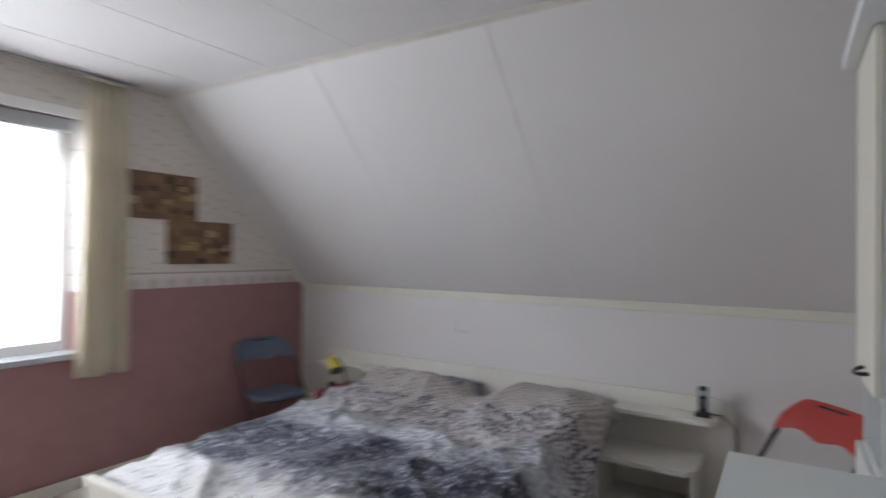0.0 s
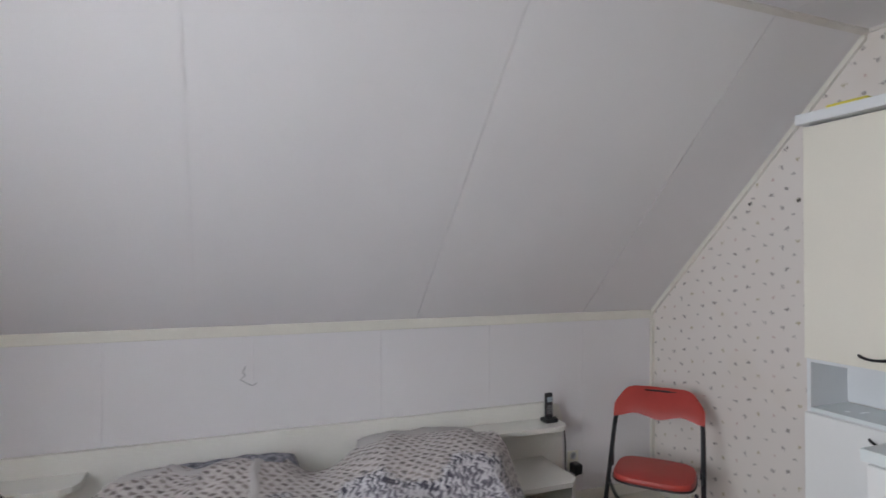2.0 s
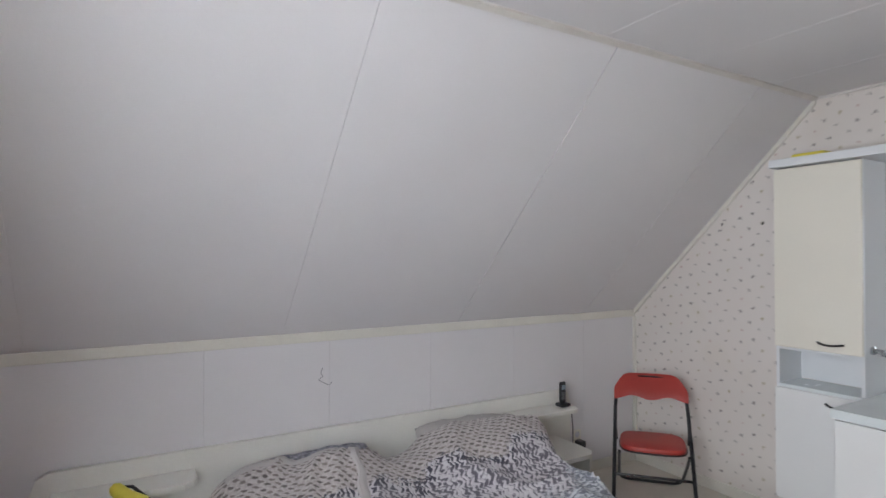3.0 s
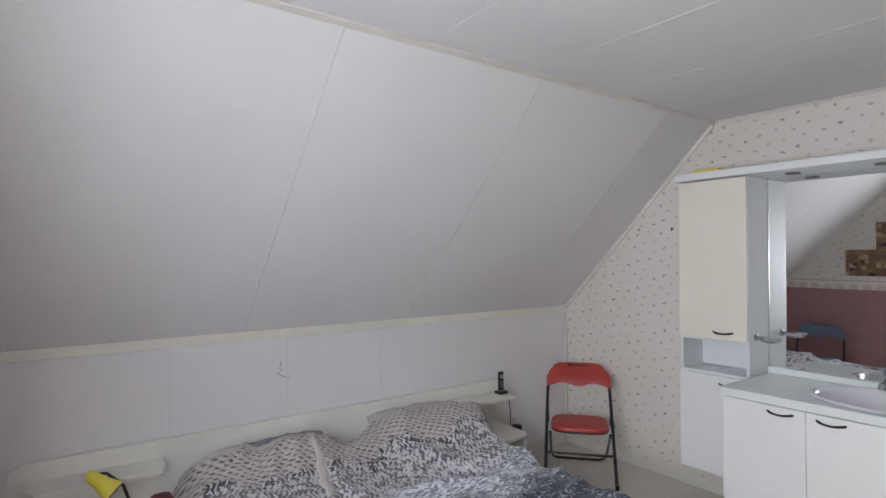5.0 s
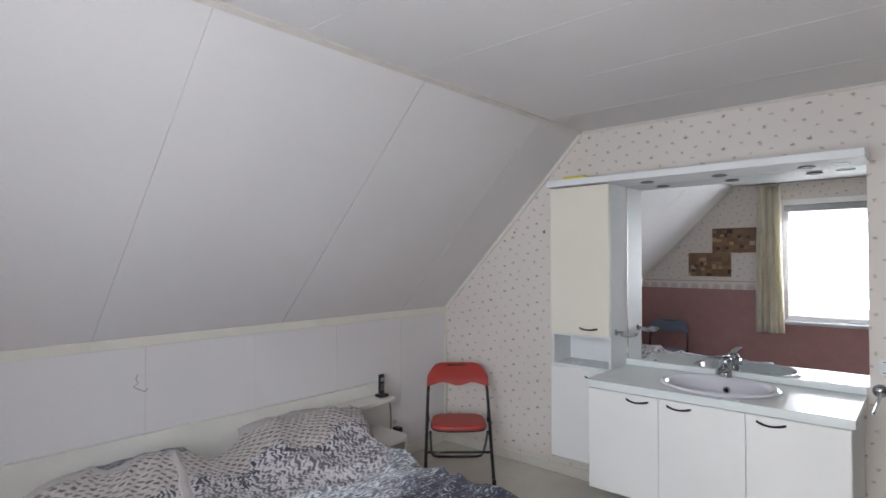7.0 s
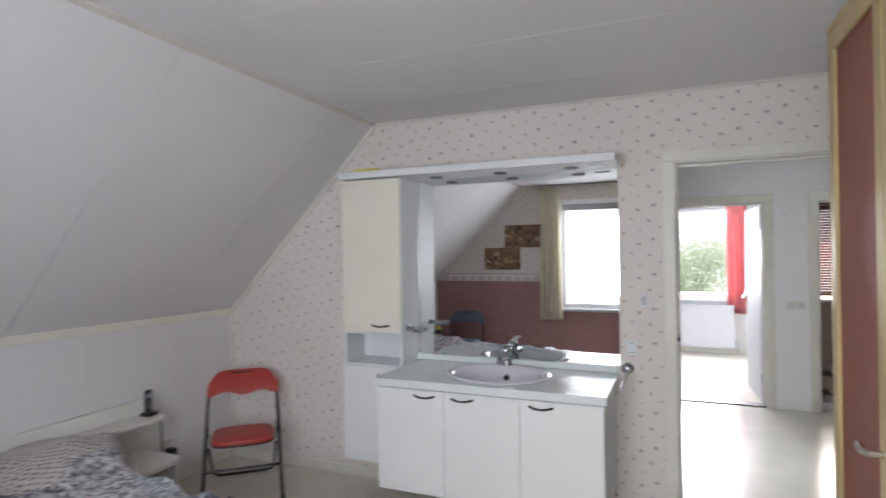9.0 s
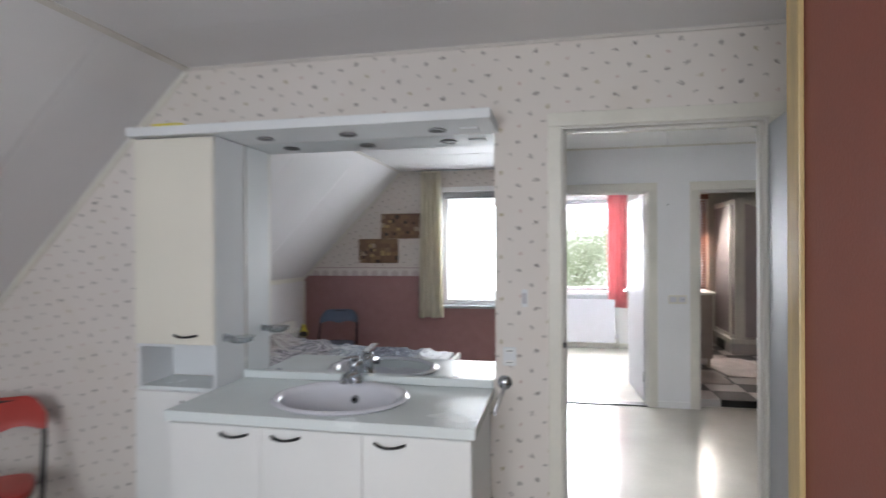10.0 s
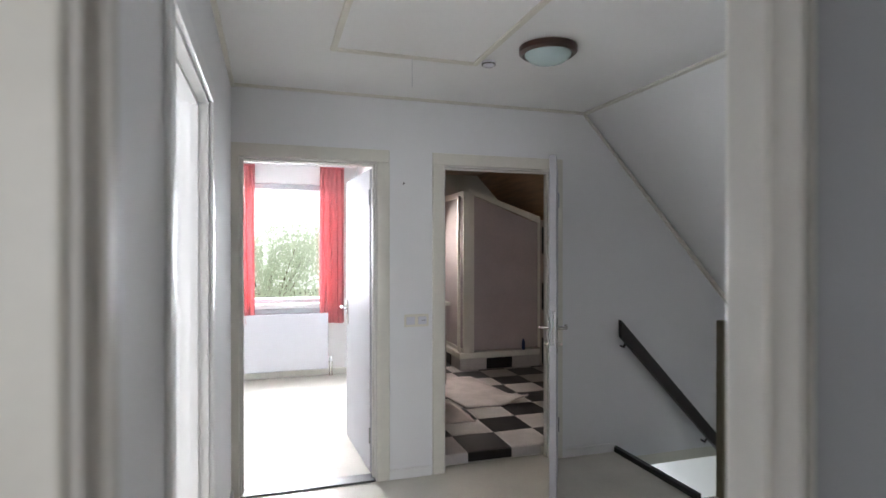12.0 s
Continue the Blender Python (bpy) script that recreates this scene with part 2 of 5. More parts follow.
def lathe(bm, prof, at=(0, 0, 0), seg=28, axis="z", sx=1.0, sy=1.0, caps=True):
    """A profile of (radius, height) turned about an axis through at."""
    rings = []
    for r, h in prof:
        ring = []
        for k in range(seg):
            a = 2 * math.pi * k / seg
            u, v = r * math.cos(a) * sx, r * math.sin(a) * sy
            p = {"z": (u, v, h), "x": (h, u, v), "y": (u, h, v)}[axis]
            ring.append(bm.verts.new(Vector(at) + Vector(p)))
        rings.append(ring)
    for a, b in zip(rings, rings[1:]):
        for k in range(seg):
            bm.faces.new((a[k], a[(k + 1) % seg], b[(k + 1) % seg], b[k]))
    if caps:
        bm.faces.new(rings[0][::-1])
        bm.faces.new(rings[-1])


def part(name, bm, material, parent=None, label="", smooth=False):
    """Links a bmesh as one mesh object, under a thing or a part."""
    bmesh.ops.recalc_face_normals(bm, faces=bm.faces)
    me = bpy.data.meshes.new(name)
    bm.to_mesh(me)
    bm.free()
    me.materials.append(material)
    if smooth:
        for p in me.polygons:
            p.use_smooth = True
        me.set_sharp_from_angle(angle=radians(40))
    ob = new(name, me)
    if parent is not None:
        ob.parent = parent
    if label:
        ob["label"] = label
    return ob


def bpart(name, dims, material, parent=None, label="", bev=0.003):
    bm = bmesh.new()
    box(bm, *dims, bev)
    return part(name, bm, material, parent, label)


def boxes(name, dims_list, material, parent=None, label="", bev=0.0):
    bm = bmesh.new()
    for d in dims_list:
        box(bm, *d, bev)
    return part(name, bm, material, parent, label)


def thing(name, label, category, group="", kind=""):
    """An Empty that parents the parts of a thing."""
    return tagged(new(name), label, category, group, kind)


def struct(ob, label, category):
    return tagged(ob, label, category, kind="structure")


# ---- plan ----
XE, XW, YK, YS, ZC, ZK, YB = 0.64, -3.35, 4.0, 2.72, 2.43, 1.13, -0.32   # bedroom
XH, YH = 3.52, 0.87                                                      # hall: far wall, north wall
D0, D1, DZ = -0.017, 0.813, 2.023                                        # bedroom door opening

# ---- bedroom shell ----
struct(boxes("floor", [(XW - 0.3, 2.70, -3.2, YK + 0.1, -0.2, 0), (2.70, XH + 0.1, -1.72, YK + 0.1, -0.2, 0), (XH + 0.1, 7.2, -0.33, 4.1, -0.2, 0)], M_FLOOR),
       "cream speckled vinyl floor with a dull shine", "floor")
slope_line = [(YS, ZC), (YK, ZK)]
bm = bmesh.new()
T = 0.022
prism(bm, [(YB, 0), (D0 - T, 0), (D0 - T, ZC), (YB, ZC)], "x", XE, XE + 0.1)
prism(bm, [(D0 - T, DZ + T), (D1 + T, DZ + T), (D1 + T, ZC), (D0 - T, ZC)], "x", XE, XE + 0.1)
prism(bm, [(D1 + T, 0), (YK, 0), (YK, ZK), (YS, ZC), (D1 + T, ZC)], "x", XE, XE + 0.1)
struct(part("wall_east", bm, M_PAPER), "off-white wallpaper with small faded flower sprigs", "wall")
W0, W1, WZ0, WZ1 = 0.62, 2.22, 0.80, 2.175
bm = bmesh.new()
prism(bm, [(YB, 0), (W0, 0), (W0, ZC), (YB, ZC)], "x", XW - 0.25, XW)
prism(bm, [(W0, 0), (W1, 0), (W1, WZ0), (W0, WZ0)], "x", XW - 0.25, XW)
prism(bm, [(W0, WZ1), (W1, WZ1), (W1, ZC), (W0, ZC)], "x", XW - 0.25, XW)
prism(bm, [(W1, 0), (YK, 0), (YK, ZK), (YS, ZC), (W1, ZC)], "x", XW - 0.25, XW)
struct(part("wall_west", bm, M_PINK), "pink painted lower wall, shell border and sprigged wallpaper above", "wall")
struct(boxes("wall_south", [(XW, XE, YB - 0.1, YB, 0, ZC)], M_PAPER), "plain sprigged wallpaper behind the wardrobe", "wall")
knee = struct(boxes("wall_north", [(XW - 0.2, XE + 0.1, YK + 0.012, YK + 0.1, 0, ZK + 0.05)], M_WHITE), "low white panelled knee wall under the roof slope", "wall")
KP = [XW, -2.388, -1.762, -1.136, -0.511, 0.11, XE]
for a, b in zip(KP, KP[1:]):
    bpart("panel", (a + 0.0004, b - 0.0004, YK, YK + 0.011, 0, ZK - 0.045), M_SLOPE, knee, bev=0.0015)
# sloping roof boards and flat ceiling boards, with narrow joints
bm = bmesh.new()
SEAMS = [XW, -3.08, -2.015, -0.946, 0.11, XE]
out_n = Vector((0, ZC - ZK, YK - YS)).normalized()
for a, b in zip(SEAMS, SEAMS[1:]):
    # one board; the gap to the next is a narrow joint
    ring = [(a + 0.0024, 0.0), (b - 0.0024, 0.0), (b - 0.0024, 0.012), (a + 0.0024, 0.012)]
    lo = [bm.verts.new(Vector((x, YS, ZC)) + out_n * d) for x, d in ring]
    hi = [bm.verts.new(Vector((x, YK, ZK)) + out_n * d) for x, d in ring]
    bm.faces.new(lo[::-1])
    bm.faces.new(hi)
    for k in range(4):
        bm.faces.new((lo[k], lo[(k + 1) % 4], hi[(k + 1) % 4], hi[k]))
prism(bm, [(YS + 0.0035, ZC + 0.0035), (YK + 0.0035, ZK + 0.0035), (YK + 0.1, ZK + 0.1), (YS + 0.1, ZC + 0.1)], "x", XW - 0.2, XE + 0.1)
struct(part("ceiling_slope", bm, M_SLOPE), "white boarded roof slope with fine vertical joints", "ceiling")
bm = bmesh.new()
CS = [XW, -2.88, -2.27, -1.66, -1.05, -0.44, 0.17, XE]
for a, b in zip(CS, CS[1:]):
    box(bm, a + 0.0015, b - 0.0015, YB, YS, ZC, ZC + 0.012)
box(bm, XW - 0.2, XE + 0.1, YB - 0.1, YS + 0.05, ZC + 0.008, ZC + 0.1)
for a in CS[1:-1]:
    box(bm, a - 0.004, a + 0.004, YB, YS - 0.02, ZC - 0.0013, ZC + 0.002)
struct(part("ceiling", bm, M_SLOPE), "white boarded flat ceiling with pale joints", "ceiling")
# trims
bm = bmesh.new()
box(bm, XW, XE, YK - 0.012, YK + 0.01, ZK - 0.048, ZK + 0.004, 0.003)
struct(part("trim_1", bm, M_TRIM), "cream wooden strip along the knee wall", "trim")
bm = bmesh.new()
prism(bm, [(YS - 0.016, ZC), (YS + 0.013, ZC - 0.0135), (YS + 0.008, ZC - 0.020), (YS - 0.016, ZC - 0.008)], "x", XW, XE)
struct(part("trim_2", bm, M_STRIP), "aged beige strip where slope meets ceiling", "trim")
for k, xx in ((3, XE - 0.018), (4, XW)):
    bm = bmesh.new()
    prism(bm, [(YS, ZC - 0.004), (YK, ZK - 0.004), (YK, ZK - 0.038), (YS, ZC - 0.038)], "x", xx, xx + 0.018)
    struct(part("trim_%d" % k, bm, M_TRIM), "cream strip along the roof slope", "trim")
struct(boxes("trim_5", [(XE - 0.014, XE, YB, YS, ZC - 0.013, ZC), (XW, XW + 0.014, YB, YS, ZC - 0.013, ZC)], M_STRIP), "thin beige ceiling cove", "trim")
struct(boxes("trim_6", [(XE - 0.022, XE, YK - 0.022, YK - 0.002, 0, ZK - 0.05), (XW, XW + 0.022, YK - 0.022, YK - 0.002, 0, ZK - 0.05)], M_TRIM), "cream corner strip", "trim")
struct(boxes("baseboard", [(XE - 0.014, XE, D1 + 0.075, YK - 0.022, 0, 0.07), (XW, XW + 0.014, YB, YK - 0.022, 0, 0.07), (XW + 0.03, XE - 0.03, YK - 0.014, YK, 0, 0.07)], M_TRIM, bev=0.003), "cream wooden baseboard", "baseboard")


# ---- doors ----
M_GLOSS = mat("cream_gloss_paint", (0.66, 0.64, 0.60), 0.55, spec=0.2, var=0.03, scale=5, fine=60, bump=0.02)


def door_frame(name, axis, wall0, wall1, a, b, top, label, material=None, w=0.062):
    """Lining and casing of an opening in a wall that is wall0..wall1 thick; the opening runs a..b."""
    mt = material or M_TRIM
    root = thing(name, label, "door frame", kind="structure")
    t, pr = 0.022, 0.016
    def dims(p0, p1, q0, q1, z0, z1):
        return (p0, p1, q0, q1, z0, z1) if axis == "x" else (q0, q1, p0, p1, z0, z1)
    boxes("lining", [dims(wall0, wall1, a, a + t, 0, top), dims(wall0, wall1, b - t, b, 0, top), dims(wall0, wall1, a + t, b - t, top - t, top)], material or M_GLOSS, root)
    for p0, p1 in ((wall0 - pr, wall0 - 0.0015), (wall1 + 0.0015, wall1 + pr)):
        boxes("casing", [dims(p0, p1, a - w + 0.012, a + 0.012, 0, top - 0.012), dims(p0, p1, b - 0.012, b + w - 0.012, 0, top - 0.012),
                         dims(p0, p1, a - w + 0.012, b + w - 0.012, top - 0.012, top + w - 0.012)], mt, root, bev=0.004)
    mid = (wall0 + wall1) / 2
    boxes("door_stop", [dims(mid - 0.015, mid + 0.015, a + t, a + t + 0.012, 0, top - t), dims(mid - 0.015, mid + 0.015, b - t - 0.012, b - t, 0, top - t), dims(mid - 0.015, mid + 0.015, a + t, b - t, top - t - 0.012, top - t)], material or M_GLOSS, root)
    return root


def lever(parent, x, z, side, way, material):
    """A plate and bent lever on a door leaf that lies in its local x-z plane; side is +1 or -1 in y, way the lever's direction."""
    s = side
    bm = bmesh.new()
    box(bm, x - 0.019, x + 0.019, *sorted((s * 0.0195, s * 0.028)), z - 0.14, z + 0.06, 0.004)
    pl = part("plate", bm, material, parent, "brushed metal plate")
    bm = bmesh.new()
    tube(bm, [(x, s * 0.028, z), (x, s * 0.06, z), (x + way * 0.012, s * 0.072, z), (x + way * 0.06, s * 0.074, z), (x + way * 0.118, s * 0.07, z)], [0.01, 0.009, 0.0095, 0.009, 0.008], 10)
    part("door_handle", bm, material, parent, "metal lever handle", True)
    bm = bmesh.new()
    box(bm, x - 0.004, x + 0.004, *sorted((s * 0.0275, s * 0.0295)), z - 0.1, z - 0.078)
    part("keyhole", bm, M_BLACK, parent)


def door_leaf(name, hinge, angle, width, height, material, label, inset=0.065, lever_z=1.02):
    """A flush leaf hinged at its local origin, running along local x."""
    root = tagged(new(name), label, "door", kind="structure")
    bm = bmesh.new()
    box(bm, 0, width, -0.019, 0.019, 0.012, height, 0.003)
    part("leaf", bm, material, root)
    for s in (1, -1):
        lever(root, width - inset, lever_z, s, -1, M_METAL)
    boxes("lock_plate", [(width - 0.001, width + 0.002, -0.009, 0.009, 0.93, 1.12)], M_CHROME, root)
    for z in (0.25, 1.8):
        bm = bmesh.new()
        tube(bm, [(0.0, 0.02, z - 0.05), (0.0, 0.02, z + 0.05)], 0.007, 8)
        part("hinge", bm, M_CHROME, root)
    root.matrix_world = pose(*hinge, 0, 0, angle)
    return root


M_METAL = mat("brushed_steel", (0.62, 0.6, 0.56), 0.25, 1.0, var=0.05, bump=0.02)
door_frame("door_frame_1", "x", XE, XE + 0.12, D0 - T, D1 + T, DZ + T, "cream painted door frame of the bedroom")
boxes("keeper", [(XE - 0.0265, XE - 0.0165, 0.806, 0.821, 1.042, 1.066)], M_BLACK, bpy.data.objects["door_frame_1"], "dark metal door keeper", 0.003)
boxes("strike_plate", [(XE + 0.012, XE + 0.04, D1 - 0.0025, D1 - 0.0005, 0.98, 1.12)], M_METAL, bpy.data.objects["door_frame_1"], "dull metal strike plate")
boxes("latch_hole", [(XE + 0.018, XE + 0.032, D1 - 0.0045, D1 - 0.003, 1.04, 1.075)], M_BLACK, bpy.data.objects["door_frame_1"], "dark latch hole")
door_leaf("door_1", (XE - 0.02, D0 - 0.02, 0), 180 - 4, 0.79, 2.0, M_DOOR_SHADED, "open flush door in grey-white lacquer darkened for shade", 0.046, 1.03)
F0, F1, B0, B1, FZ = 0.02 - T, 0.815 + T, -1.21 - T, -0.44 + T, 2.0 + T
bm = bmesh.new()
prism(bm, [(-3.0, -0.06), (B0, -0.06), (B0, ZC), (-1.48, ZC), (-3.0, 0.82)], "x", XH, XH + 0.1)
prism(bm, [(B0, FZ), (B1, FZ), (B1, ZC), (B0, ZC)], "x", XH, XH + 0.1)
prism(bm, [(B1, 0), (F0, 0), (F0, ZC), (B1, ZC)], "x", XH, XH + 0.1)
prism(bm, [(F0, FZ), (F1, FZ), (F1, ZC), (F0, ZC)], "x", XH, XH + 0.1)
prism(bm, [(F1, 0), (4.0, 0), (4.0, ZC), (F1, ZC)], "x", XH, XH + 0.1)
struct(part("wall_hall_east", bm, M_HALL), "white painted hall wall", "wall")
door_frame("door_frame_2", "x", XH, XH + 0.1, F0, F1, FZ, "cream door frame to the far bedroom", w=0.078)
door_frame("door_frame_3", "x", XH, XH + 0.1, B0, B1, FZ, "cream door frame to the bathroom", w=0.078)
door_leaf("door_2", (XH + 0.125, F0 + T - 0.004, 0), 3.5, 0.78, 1.985, M_DOORW, "open glossy white flush door")
door_leaf("door_3", (XH - 0.03, B0 + 0.0, 0), 180 - 30, 0.79, 1.985, M_DOORW, "half-open white flush door to the bathroom")

bd = bpy.data.objects["door_3"]
for s_ in (1, -1):
    bm = bmesh.new()
    tube(bm, [(0.725, s_ * 0.028, 0.93), (0.725, s_ * 0.045, 0.93), (0.700, s_ * 0.05, 0.93)], [0.011, 0.009, 0.007], 10)
    part("thumb_turn", bm, M_METAL, bd, "metal privacy turn below the handle", True)

# ---- hall shell ----
S0, S1 = 1.43, 2.31
struct(boxes("wall_hall_north", [(XE + 0.1, S0, YH, YH + 0.1, 0, ZC), (S1, XH, YH, YH + 0.1, 0, ZC), (S0, S1, YH, YH + 0.1, 2.03, ZC)], M_HALL), "white painted hall wall", "wall")
door_frame("door_frame_4", "y", YH, YH + 0.1, S0, S1, 2.03, "white painted door frame", M_WHITE)
d4 = door_leaf("door_4", (S1 + 0.02, YH + 0.13, 0), 10, 0.8, 1.99, M_DOORW, "open white flush door with a dark lock")
boxes("lock_case", [(0.8005, 0.8025, -0.014, 0.014, 0.92, 1.0), (0.8005, 0.8025, -0.014, 0.014, 1.03, 1.11)], M_BLACK, d4, "dark lock parts")
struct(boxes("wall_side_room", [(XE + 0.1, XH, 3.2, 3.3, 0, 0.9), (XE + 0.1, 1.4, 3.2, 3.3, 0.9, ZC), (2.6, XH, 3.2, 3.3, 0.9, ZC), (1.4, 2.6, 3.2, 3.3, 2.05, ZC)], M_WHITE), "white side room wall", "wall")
struct(boxes("wall_hall_west", [(XE + 0.1, XE + 0.12, -3.0, D0 - T, 0, ZC), (XE + 0.1, XE + 0.12, D1 + T, YH, 0, ZC), (XE + 0.1, XE + 0.12, D0 - T, D1 + T, DZ + T, ZC)], M_HALL), "white painted hall wall", "wall")
bm = bmesh.new()
box(bm, XE + 0.1, XH + 0.1, -1.48, 3.3, ZC, ZC + 0.1)
prism(bm, [(-1.48, ZC), (-3.05, 0.77), (-3.05, 0.9), (-1.48, ZC + 0.13)], "x", XE + 0.1, XH + 0.1)
struct(part("ceiling_hall", bm, M_WHITE), "white hall ceiling running into the roof slope", "ceiling")
struct(boxes("wall_hall_south", [(XE + 0.1, 2.70, -3.0, -2.95, 0, 1.0), (2.70, 5.0, -3.0, -2.95, -2.6, 1.0)], M_HALL), "low white wall under the roof", "wall")
bm = bmesh.new()
prism(bm, [(-1.46, ZC), (-3.0, 0.8), (-3.0, 0.75), (-1.49, ZC - 0.04)], "x", XH - 0.025, XH - 0.001)
box(bm, XE + 0.16, XH, -1.5, -1.46, ZC - 0.015, ZC)
box(bm, XE + 0.16, XH, YH - 0.02, YH, ZC - 0.02, ZC)
box(bm, XH - 0.02, XH, -1.46, YH - 0.02, ZC - 0.015, ZC)
struct(part("trim_7", bm, M_TRIM), "cream cove strips in the hall", "trim")
struct(boxes("baseboard_hall", [(XH - 0.014, XH, F0 - 0.34, F0 - 0.06, 0, 0.06), (XH - 0.014, XH, -1.72, B0 - 0.06, 0, 0.06), (S1 + 0.06, XH - 0.02, YH - 0.014, YH, 0, 0.06)], M_WHITE), "white hall baseboard", "baseboard")

# ---- far bedroom ----
XF = 6.6
V0, V1, VZ0, VZ1 = -0.05, 1.15, 0.83, 2.2
struct(boxes("wall_far_room_east", [(XF, XF + 0.25, -0.33, V0, 0, ZC), (XF, XF + 0.25, V1, 3.3, 0, ZC), (XF, XF + 0.25, V0, V1, 0, VZ0), (XF, XF + 0.25, V0, V1, VZ1, ZC)], M_WHITE), "white wall with a window", "wall")
struct(boxes("wall_far_room_sides", [(XH + 0.1, XF + 0.25, -0.43, -0.33, 0, ZC), (XH + 0.1, XF + 0.25, 3.3, 3.4, 0, ZC)], M_WHITE), "plain white walls", "wall")
struct(boxes("ceiling_far_room", [(XH + 0.1, XF + 0.25, -0.43, 3.4, ZC, ZC + 0.1)], M_WHITE), "white ceiling", "ceiling")

# ---- bathroom ----
XB = 6.95
struct(boxes("floor_bathroom", [(XH + 0.13, XB, -3.0, -0.43, -0.2, 0.045)], M_TRIM), "raised tiled bathroom floor", "floor")
struct(boxes("wall_bathroom_east", [(XB, XB + 0.2, -3.0, -1.37, 0, ZC), (XB, XB + 0.2, -0.77, -0.43, 0, ZC), (XB, XB + 0.2, -1.37, -0.77, 0, 0.85), (XB, XB + 0.2, -1.37, -0.77, 2.2, ZC)], M_TRIM), "cream tiled wall with a window", "wall")
bm = bmesh.new()
box(bm, XH + 0.1, XB + 0.2, -1.98, -0.43, ZC, ZC + 0.1)
prism(bm, [(-1.98, ZC), (-3.05, 1.3), (-3.05, 1.43), (-1.98, ZC + 0.13)], "x", XH + 0.1, XB + 0.2)
# pine boards whose orange also carries the warm glow of an unseen lamp
M_PINE_GLOW = mat("pine_with_lamp_glow", (0.66, 0.46, 0.30), 0.45, var=0.12, scale=4, fine=50, bump=0.04, stretch=(0.6, 6, 6))
struct(part("ceiling_bathroom", bm, M_PINE_GLOW), "brown pine sloping ceiling with warm lamplight put into its colour", "ceiling")

# ---- outdoors ----


def glow_mat(name, col, strength):
    m = bpy.data.materials.new(name)
    m.use_nodes = True
    b = m.node_tree.nodes["Principled BSDF"]
    b.inputs["Base Color"].default_value = (0, 0, 0, 1)
    b.inputs["Emission Color"].default_value = (*col, 1)
    b.inputs["Emission Strength"].default_value = strength
    return m


M_OVERCAST = glow_mat("overcast_sky", (0.96, 0.98, 1.0), 2.2)
M_GRASS = mat("lawn", (0.09, 0.13, 0.05), 0.9, var=0.3, scale=0.4, fine=8, bump=0.2)
struct(boxes("ground", [(-300, 300, -300, 300, -3.1, -2.9)], M_GRASS), "mown lawn round the house", "ground")
for k, d in enumerate(((60, 60.2, -90, 90, -2.9, 60), (-20.2, -20, -90, 90, -2.9, 60), (-60, 60, 90, 90.2, -2.9, 60))):
    struct(boxes("backdrop_%d" % (k + 1), [d], M_OVERCAST), "white overcast sky", "sky")


def leaf_mat():
    m = mat("tree_leaf", (0.58, 0.66, 0.52), 0.6, var=0.25, scale=2.0, fine=30, bump=0.0)
    nt = m.node_tree
    tr, mx = nt.nodes.new("ShaderNodeBsdfTranslucent"), nt.nodes.new("ShaderNodeMixShader")
    tr.inputs[0].default_value, mx.inputs[0].default_value = (0.74, 0.80, 0.68, 1), 0.7
    nt.links.new(nt.nodes["Principled BSDF"].outputs[0], mx.inputs[1])
    nt.links.new(tr.outputs[0], mx.inputs[2])
    nt.links.new(mx.outputs[0], nt.nodes["Material Output"].inputs[0])
    return m


M_LEAF = leaf_mat()
M_BARK = mat("bark", (0.12, 0.09, 0.06), 0.9, var=0.25, scale=6, fine=40, bump=0.5)


def tree(at, height, spread, n, seed):
    """A tapered trunk with limbs and a crown of small leaves in uneven clumps."""
    rng = random.Random(seed)
    root = thing("tree", "leafy green garden tree outside the window", "tree")
    bm = bmesh.new()
    tube(bm, [(0, 0, 0), (0.05, 0.02, height * 0.35), (-0.05, 0.05, height * 0.7), (0.02, 0, height * 0.95)], [0.11, 0.08, 0.045, 0.01], 9)
    tips = []
    for k in range(16):
        a, h = rng.uniform(0, 6.283), height * rng.uniform(0.35, 0.85)
        r = spread * rng.uniform(0.5, 0.95) * (1.1 - 0.5 * abs(h / height - 0.55))
        tip = Vector((r * math.cos(a), r * math.sin(a), h + rng.uniform(0.3, 0.9)))
        tube(bm, [(0, 0, h * 0.8), tip * 0.5 + Vector((0, 0, h * 0.42)), tip], [0.028, 0.016, 0.005], 6)
        tips.append(tip)
    tips += [Vector((rng.gauss(0, spread * 0.35), rng.gauss(0, spread * 0.35), height * rng.uniform(0.55, 1.0))) for _ in range(14)]
    part("trunk", bm, M_BARK, root)
    verts, faces = [], []
    for _ in range(n):
        c = rng.choice(tips)
        p = c + Vector((rng.gauss(0, 0.32), rng.gauss(0, 0.32), rng.gauss(0, 0.3)))
        q = Euler((rng.uniform(0, 6.3), rng.uniform(0, 6.3), rng.uniform(0, 6.3))).to_matrix()
        s = rng.uniform(0.022, 0.05)
        k = len(verts)
        verts += [p + q @ Vector(v) * s for v in ((-1, 0, 0), (0, -0.45, 0.12), (1, 0, 0), (0, 0.45, 0.12))]
        faces.append((k, k + 1, k + 2, k + 3))
    me = bpy.data.meshes.new("crown")
    me.from_pydata(verts, [], faces)
    me.materials.append(M_LEAF)
    crown = new("crown", me)
    crown.parent = root
    root.location = at
    return root


tree((11.8, 0.62, -2.9), 4.45, 1.15, 21000, 3)
tree((16.0, 3.4, -2.9), 3.7, 1.8, 8000, 8)


